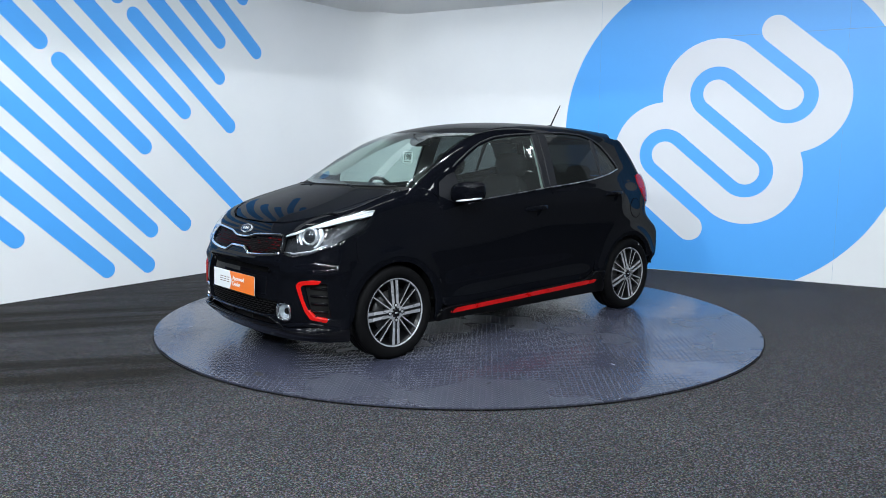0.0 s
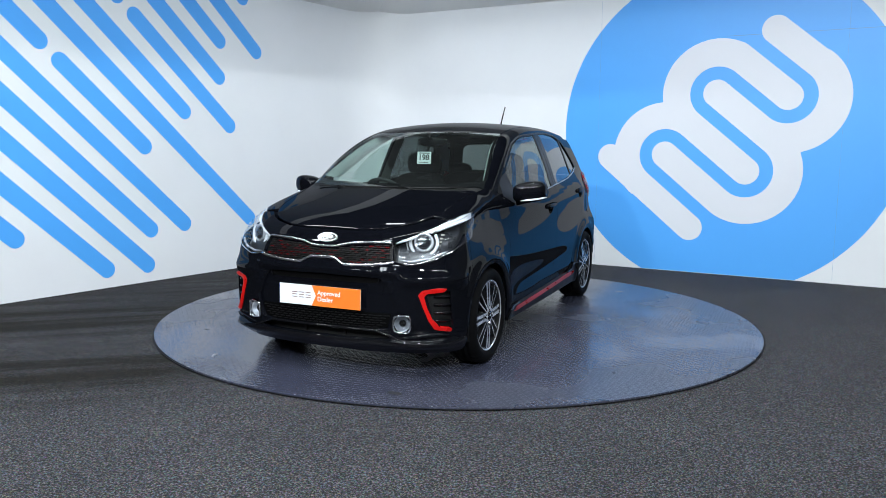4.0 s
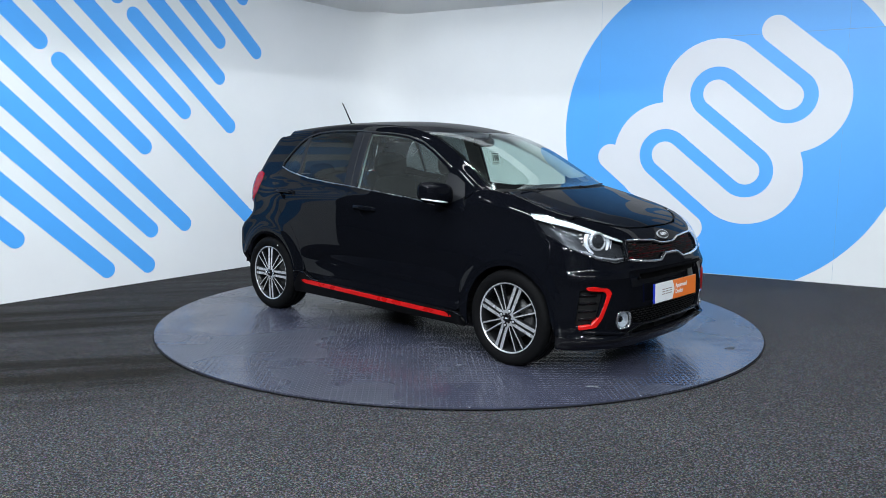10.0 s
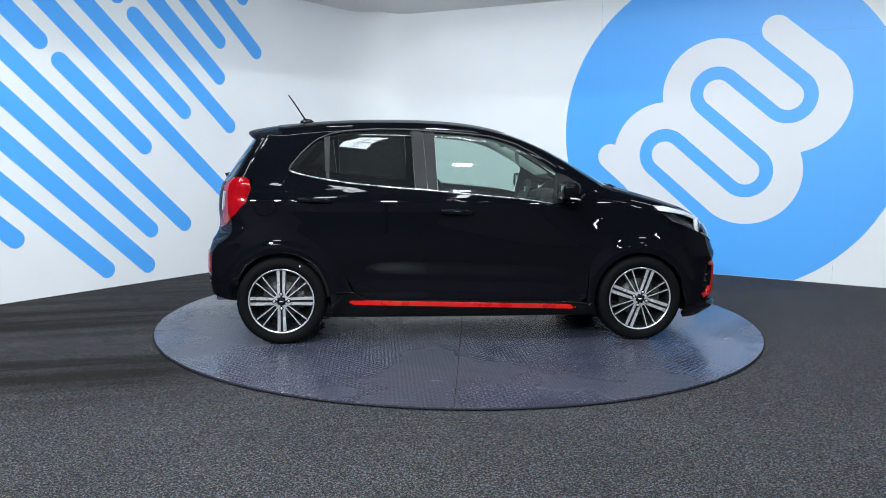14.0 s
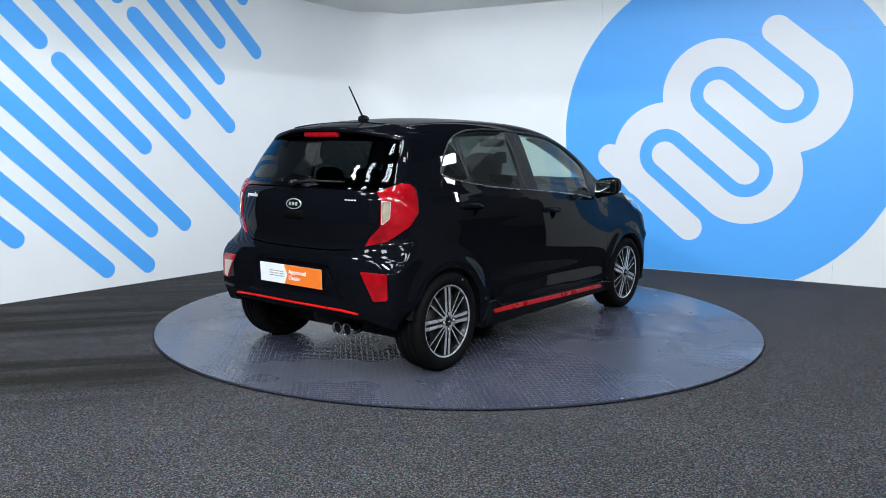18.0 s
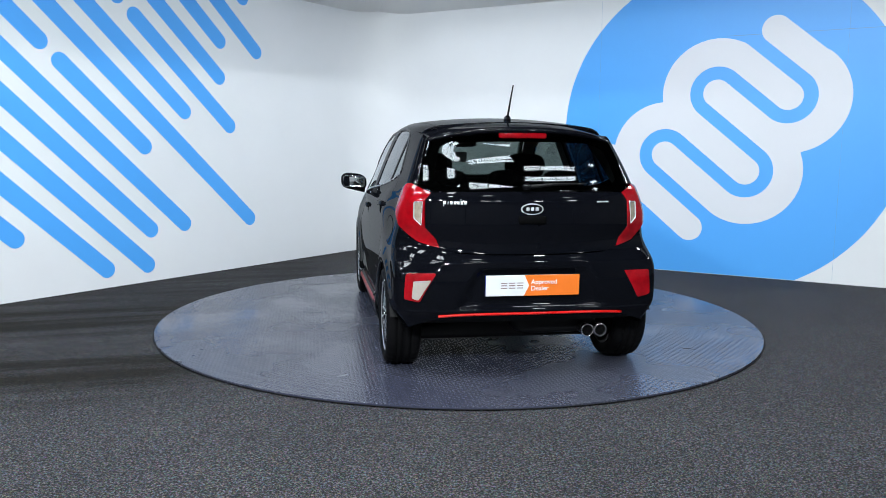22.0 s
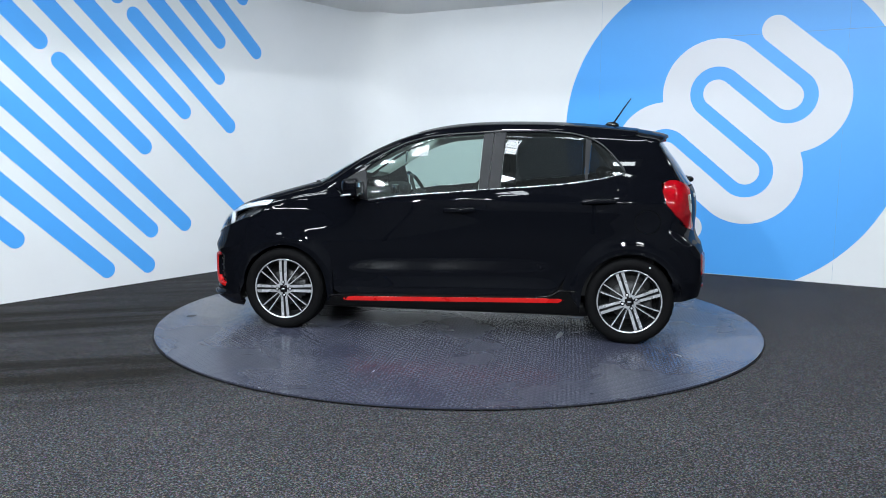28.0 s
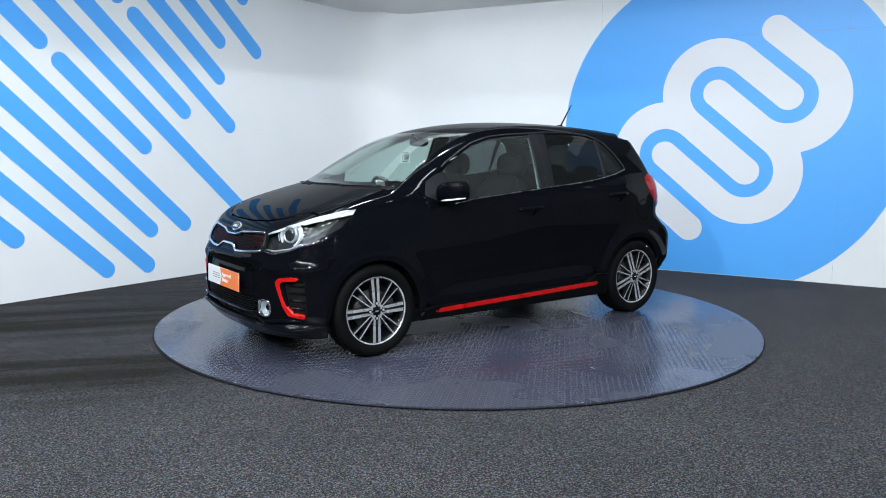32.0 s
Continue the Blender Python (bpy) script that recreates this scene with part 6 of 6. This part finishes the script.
def make_wheel(x, side, turn):
    """A wheel with its outer face towards the car's side; turn in degrees."""
    m = pose(x, side * 0.685, WHEEL_Z, 0, 0, 0 if side > 0 else 180)
    hub = part("wheel", lathe_bm([(0.196, 0.070), (0.204, 0.082), (0.2105, 0.087), (0.2165, 0.084), (0.217, 0.070), (0.206, 0.066), (0.197, 0.050), (0.186, 0.0), (0.184, -0.085), (0.212, -0.090)], 72), M_GUN, car, "machined alloy wheel with split spokes")
    hub.matrix_basis = m
    sidewall = [(0.210, 0.080), (0.219, 0.089), (0.232, 0.098), (0.250, 0.101), (0.268, 0.097), (0.281, 0.087), (0.287, 0.076)]
    tread = [(0.2905, 0.062), (0.291, 0.046), (0.284, 0.044), (0.284, 0.038), (0.291, 0.036), (0.291, 0.012), (0.284, 0.010), (0.284, 0.004)]
    prof = sidewall + tread
    prof = prof + [(r, -h) for r, h in prof[::-1]]
    rubber = lathe_bm(prof, 144)
    for v in rubber.verts:
        if 0.048 < abs(v.co.y) < 0.08 and round(math.atan2(v.co.z, v.co.x) / (2 * math.pi / 144)) % 4 == 0:
            v.co.x, v.co.z = v.co.x * 0.981, v.co.z * 0.981
    part("tyre", rubber, M_TYRE, hub, "black low-profile tyre")
    lip = part("rim_lip", lathe_bm([(0.2045, 0.0840), (0.2085, 0.0878), (0.2115, 0.0890), (0.2135, 0.0880)], 96), M_SATIN, hub, "bright machined rim lip")
    for k in range(4):
        rot = pose(0, 0, 0, 0, turn + 90 * k)
        main = spoke_bm([(0.026, 0.2035, -0.0150, -0.0190, 0.021, 0.0245, 0.0), (0.026, 0.2035, 0.0150, 0.0190, 0.021, 0.0245, 0.0), (0.040, 0.200, 0.0, 0.0, 0.014, 0.016, 0.009)], 0.083, 0.030)
        bmesh.ops.transform(main, matrix=rot, verts=main.verts)
        o = part("spoke", main, M_SATIN, hub, "broad split spoke", smooth=False)
        o.data.materials.append(M_GUN)
        thin = spoke_bm([(0.046, 0.2035, -0.0105, -0.0290, 0.0105, 0.0125, 0.0), (0.046, 0.2035, 0.0105, 0.0290, 0.0105, 0.0125, 0.0), (0.034, 0.050, 0.0, 0.0, 0.026, 0.0315, 0.0)], 0.083, 0.026)
        bmesh.ops.transform(thin, matrix=pose(0, 0, 0, 0, turn + 45 + 90 * k), verts=thin.verts)
        o = part("spoke", thin, M_SATIN, hub, "slim forked spoke", smooth=False)
        o.data.materials.append(M_GUN)
        a = radians(turn + 90 * k)
        part("wheel_nut", lathe_bm([(0.0, 0.097), (0.006, 0.097), (0.0085, 0.094), (0.0085, 0.070)], 12, pose(0.047 * math.sin(a), 0, 0.047 * math.cos(a))), M_SATIN, hub)
        part("nut_socket", lathe_bm([(0.009, 0.0905), (0.0135, 0.0905), (0.0135, 0.07)], 16, pose(0.047 * math.sin(a), 0, 0.047 * math.cos(a))), M_GLOSS, hub)
    part("hub_face", lathe_bm([(0.0, 0.082), (0.050, 0.082), (0.060, 0.078), (0.064, 0.045)], 48), M_GUN, hub)
    cap = part("centre_cap", lathe_bm([(0.0, 0.0955), (0.022, 0.095), (0.027, 0.092), (0.0285, 0.080)], 36), M_GLOSS, hub, "black centre cap")
    part("cap_mark", box_bm(-0.012, 0.012, 0.0952, 0.0962, -0.004, 0.004, 0.001, 1), M_SATIN, cap)
    part("brake_disc", lathe_bm([(0.060, 0.030), (0.128, 0.030), (0.128, 0.010), (0.06, 0.010)], 48), M_STEEL, hub)
    part("brake_caliper", box_bm(-0.150, -0.085, -0.02, 0.045, -0.055, 0.065, 0.012), M_STEEL, hub)
    part("wheel_back", lathe_bm([(0.0, -0.03), (0.185, -0.03)], 32), M_BLACK, hub)
    return hub


make_wheel(AF, 1, 2)
make_wheel(AR, 1, 20)
make_wheel(AF, -1, -20)
make_wheel(AR, -1, 0)
for x, a, s in ((AR, 62, -1), (AR, 118, 1)):
    part("tyre_dot", ball_bm((x + 0.262 * math.cos(radians(a)), s * 0.783, WHEEL_Z + 0.262 * math.sin(radians(a))), (0.006, 0.002, 0.006), 10, 6), M_WHITE, car, "small white paint dot on the tyre")

# ---- cabin ----
skin("headlining", "top", [(0.20, -0.46, 1.4), (0.20, 0.46, 1.4), (-1.36, 0.42, 1.4), (-1.36, -0.42, 1.4)], M_LINER, car, off=-0.035, fold=0.0, step=0.08, label="pale grey headlining")
skin("pillar_lining", "slope", [(0.92, 0.63, 1.06), (0.74, 0.585, 1.165), (0.56, 0.535, 1.275), (0.30, 0.485, 1.38), (-0.9, 0.475, 1.44), (-0.90, 0.590, 1.375), (-0.6, 0.575, 1.412), (-0.2, 0.59, 1.400), (0.184, 0.602, 1.372), (0.340, 0.62, 1.330), (0.59, 0.675, 1.20), (0.78, 0.70, 1.10)], M_LINER, car, both=True, off=-0.028, fold=0.0, step=0.03, label="pale grey pillar lining")
inner = [(0.80, 0.78, 0.93), (0.80, 0.78, 0.30), (-1.35, 0.78, 0.30), (-1.35, 0.75, 1.05), (-1.14, 0.70, 1.10), (-0.5, 0.72, 1.02), (0.0, 0.74, 0.985), (0.585, 0.77, 0.925)]
skin("door_card", "side", inner, M_DASH, car, both=True, off=-0.075, fold=0.0, step=0.06, label="dark inner door lining")
skin("pillar_lining", "side", [(-0.20, 0.6, 1.39), (-0.345, 0.6, 1.39), (-0.335, 0.73, 1.0), (-0.17, 0.73, 1.0)], M_LINER, car, both=True, off=-0.03, fold=0.0, step=0.05)
skin("pillar_lining", "side", [(-0.94, 0.6, 1.36), (-1.25, 0.6, 1.36), (-1.45, 0.73, 1.08), (-1.16, 0.7, 1.10)], M_LINER, car, both=True, off=-0.035, fold=0.0, step=0.05)
# the linings that run up inside the windscreen pillars
for w in (1, -1):
    line = [Vector(p) for p in screen_edge[1:]]
    verts, faces = [], []
    for p in line:
        o = Vector((p.x - 0.012, w * (p.y - 0.020), p.z - 0.012))
        verts += [tuple(o), tuple(o + Vector((-0.05, -0.040 * w, -0.012))), tuple(o + Vector((-0.12, -0.045 * w, -0.02)))]
    for i in range(len(line) - 1):
        for j in (0, 1):
            q = (3 * i + j, 3 * i + 3 + j, 3 * i + 4 + j, 3 * i + 1 + j)
            faces.append(q if w < 0 else q[::-1])
    mesh_object("screen_pillar_lining", verts, faces, M_LINER, car, "pale grey windscreen pillar lining", True)
dash = ball_bm((0, 0, 0), (0.27, 0.66, 0.20), 36, 20, 5.0)
for v in dash.verts:
    if v.co.x > 0:
        v.co.z -= 0.25 * v.co.x**2
bmesh.ops.transform(dash, matrix=pose(0.80, 0, 0.775), verts=dash.verts)
dashboard = part("dashboard", dash, M_DASH, car, "dark grained dashboard")
part("instrument_hood", ball_bm((0.62, -0.35, 0.96), (0.10, 0.17, 0.055), 20, 12, 3.0), M_DASH, dashboard)
part("screen", box_bm(0.555, 0.575, -0.11, 0.11, 0.90, 1.01, 0.01), M_GLOSS, dashboard)
ang = pose(0.415, -0.35, 0.90, 0, -64, 0)
wheel_pts = [tuple(ang @ Vector((0.180 * math.cos(2 * math.pi * i / 40), 0.180 * math.sin(2 * math.pi * i / 40), 0))) for i in range(40)]
steer = part("steering_wheel", tube_bm(wheel_pts, 0.015, 10, closed=True), M_DASH, car, "black three-spoke steering wheel")
part("wheel_boss", ball_bm((0.430, -0.35, 0.895), (0.035, 0.075, 0.065), 18, 10, 3.0), M_DASH, steer)
for d in ((0, 1), (0, -1), (-1, 0)):
    q = ang @ Vector((0.175 * d[0], 0.175 * d[1], 0))
    part("wheel_spoke", tube_bm([(0.430, -0.35, 0.895), tuple(q)], 0.014, 8), M_SATIN, steer)


def seat(x, y, w, rear=False):
    back = ball_bm((0, 0, 0), (0.085, w, 0.34), 28, 20, 4.0)
    for v in back.verts:
        v.co.y *= 1.0 - 0.10 * max(0.0, v.co.z / 0.34)
        v.co.x -= 0.05 * (abs(v.co.y) / w) ** 2 * -1.0
    bmesh.ops.transform(back, matrix=pose(x, y, 0.76, 0, -17, 0), verts=back.verts)
    b = part("rear_seat" if rear else "front_seat", back, M_SEAT, car, "dark seat with red edging")
    part("cushion", ball_bm((x + 0.26, y, 0.47), (0.27, w, 0.085), 24, 14, 4.0), M_SEAT, b)
    for hy in ((y,) if not rear else (-0.36, 0.0, 0.36)):
        hx = x - 0.125
        part("headrest", ball_bm((hx, hy, 1.165 if not rear else 1.10), (0.055, 0.150 if not rear else 0.11, 0.095 if not rear else 0.06), 24, 16, 2.8), M_SEAT, b)
        for p in (-0.05, 0.05):
            part("headrest_post", tube_bm([(hx + 0.012, hy + p, 1.02), (hx, hy + p, 1.12)], 0.006, 8), M_STEEL, b)
    if not rear:
        for s in (-1, 1):
            part("bolster", tube_bm([(x + 0.28, y + s * (w - 0.02), 0.545), (x + 0.14, y + s * (w - 0.012), 0.60), (x + 0.03, y + s * (w - 0.015), 0.78), (x - 0.04, y + s * (w - 0.05), 0.98)], [0.03, 0.036, 0.036, 0.022], 10), M_SEATRED, b, "red leather side bolster")
    return b


seat(-0.13, 0.345, 0.255)
seat(-0.13, -0.345, 0.255)
seat(-0.92, 0.0, 0.60, True)
part("parcel_shelf", box_bm(-1.50, -1.05, -0.52, 0.52, 0.975, 0.99, 0.005), M_DASH, car)
rv = part("rear_view_mirror", ball_bm((0.36, 0.0, 1.335), (0.022, 0.115, 0.034), 22, 14, 3.0), M_GLOSS, car)
part("mirror_stalk", tube_bm([(0.37, 0.0, 1.345), (0.42, 0.0, 1.385)], 0.012, 8), M_BLACK, rv)

# ---- the lot tag that hangs inside the windscreen ----
tag = new("lot_tag")
tagged(tag, "small white card with the number 198 inside the windscreen", "tag")
M_CARD = simple("white_card", (0.82, 0.85, 0.85), 0.6, vary=0.02)
M_INK = simple("black_ink", (0.01, 0.01, 0.01), 0.6)
card_m = Matrix.Translation((0.474, -0.008, 1.222)) @ pose(0, 0, 0, 0, 0, 5) @ FACE_FRONT @ pose(0, 0, 0, -8)
part("card", box_bm(-0.052, 0.052, -0.043, 0.043, -0.001, 0.0, 0.0004, 1, card_m), M_CARD, tag, smooth=False)
text_part("number", "198", 0.056, card_m @ pose(-0.044, 0.001, 0.0012), M_INK, tag, "black printed number", 0.0014)
part("print_bar", box_bm(-0.040, 0.040, 0.030, 0.037, 0.0, 0.0009, 0, 1, card_m), M_INK, tag, smooth=False)
part("print_bar", box_bm(-0.034, 0.034, -0.035, -0.030, 0.0, 0.0009, 0, 1, card_m), M_INK, tag, smooth=False)
# ---- high-bay lamp housings above the lights ----
M_HOUSING = simple("grey_lamp_housing", (0.25, 0.26, 0.27), 0.5, metal=0.3)
first = None
for lx, ly, _ in HIGH_BAYS:
    if first is None:
        first = new("high_bay_lamp")
        tagged(first, "grey flat LED high-bay lamp hung from the shed roof", "lamp", "high-bay lamps")
        part("housing", box_bm(-0.36, 0.36, -0.30, 0.30, 0.02, 0.09, 0.015), M_HOUSING, first)
        for sx in (-0.3, 0.3):
            part("hanger", tube_bm([(sx, 0, 0.08), (sx, 0, ROOF_Z - LAMP_Z)], 0.006, 8), M_HOUSING, first)
        first.matrix_basis = pose(lx, ly, LAMP_Z)
    else:
        copy_thing(first, pose(lx, ly, LAMP_Z))

# smaller round-the-shed fittings: the diffusers glow
spot = None
M_GLOWPANEL = simple("lamp_diffuser", (0.8, 0.8, 0.8), 0.5, glow=((0.93, 0.97, 1.0), 80.0))
grid = [(x, y, 4.9) for x, y in ((-6.0, -8.6), (-2.2, -9.4), (2.0, -8.8), (5.8, -7.6), (-6.0, 2.4), (6.8, 1.0))]
for lx, ly, lz in grid:
    if spot is None:
        spot = new("shed_lamp")
        tagged(spot, "flat LED panel lamp under the shed roof", "lamp", "small shed lamps")
        part("housing", box_bm(-0.38, 0.38, -0.25, 0.25, 0.004, 0.06, 0.01), M_HOUSING, spot)
        part("diffuser", box_bm(-0.35, 0.35, -0.22, 0.22, -0.004, 0.002, 0.001, 1), M_GLOWPANEL, spot)
        part("hanger", tube_bm([(0, 0, 0.05), (0, 0, ROOF_Z - lz)], 0.006, 8), M_HOUSING, spot)
        spot.matrix_basis = pose(lx, ly, lz)
    else:
        copy_thing(spot, pose(lx, ly, lz))

# housings, brackets and posts added for the unseen fill floods
flood = None
for lx, ly, lz, _ in FILL_FLOODS:
    m = look((lx, ly, lz), (lx * 0.2, 3.5, 1.9))
    if flood is None:
        flood = new("fill_flood_lamp")
        tagged(flood, "added grey LED floodlight on a bracket, unseen behind the camera", "lamp", "floodlights")
        part("housing", box_bm(-0.32, 0.32, -0.25, 0.25, 0.02, 0.10, 0.015), M_HOUSING, flood)
        part("bracket", tube_bm([(-0.33, 0, 0.06), (-0.33, 0, 0.30), (0.33, 0, 0.30), (0.33, 0, 0.06)], 0.015, 8), M_HOUSING, flood)
        flood.matrix_basis = m
    else:
        copy_thing(flood, m)
    post = part("fill_lamp_post", tube_bm([(lx, ly - 0.45, FLOOR_Z), (lx, ly - 0.45, lz + 0.1), (lx * 0.99, ly - 0.28, lz + 0.1)], 0.04, 10), M_HOUSING, None)
    tagged(post, "added slim grey post under an unseen floodlight", "post", "floodlight posts")

# long LED battens under the roof, over the table and beyond the striped wall
batten = None
M_BATTEN = simple("batten_diffuser", (0.8, 0.8, 0.8), 0.5, glow=((0.93, 0.97, 1.0), 32.0))
for lx, ly, turn in ((-0.5, -0.55, 41), (-4.2, 2.0, -38)):
    if batten is None:
        batten = new("strip_lamp")
        tagged(batten, "long white LED batten hung under the shed roof", "lamp", "LED battens")
        part("housing", box_bm(-2.1, 2.1, -0.05, 0.05, 0.004, 0.06, 0.01), M_HOUSING, batten)
        part("diffuser", box_bm(-2.05, 2.05, -0.04, 0.04, -0.004, 0.002, 0.001, 1), M_BATTEN, batten)
        for sx in (-1.6, 1.6):
            part("hanger", tube_bm([(sx, 0, 0.05), (sx, 0, 0.8)], 0.006, 8), M_HOUSING, batten)
        batten.matrix_basis = pose(lx, ly, ROOF_Z - 0.8, 0, 0, turn)
    else:
        copy_thing(batten, pose(lx, ly, ROOF_Z - 0.8, 0, 0, turn))
# ---- movement ----
def heading(t):
    """The table's turn in degrees: at rest, then an even turn, slowing at the end."""
    return float(np.interp(t, TURN_T, TURN_A))


TURN_T = [0, 1.0, 1.25, 1.5, 1.75, 2, 2.5, 3, 3.5, 30.5, 31, 31.5, 32]
TURN_A = [-137.08, -137.08, -136.95, -136.40, -135.35, -133.88, -129.75, -124.25, -118.45, 201.6, 207.2, 212.6, 217.4]
CAR_ON_TABLE = (-0.0465, -0.0855)


def motions():
    times = [0, 1.0, 1.25, 1.5, 1.75, 2, 2.5, 3] + [3.5 + 1.5 * i for i in range(18)] + [30.0, 30.5, 31, 31.5, 32]
    spin = [(t, pose(0, 0, 0, 0, 0, heading(t))) for t in times]
    walk(table, [(t, pose(*TABLE_AT, 0, 0, heading(t))) for t in times])
    ride = [(t, m @ pose(*CAR_ON_TABLE, 0)) for t, m in spin]
    walk(car, ride)
    walk(tag, ride)


motions()
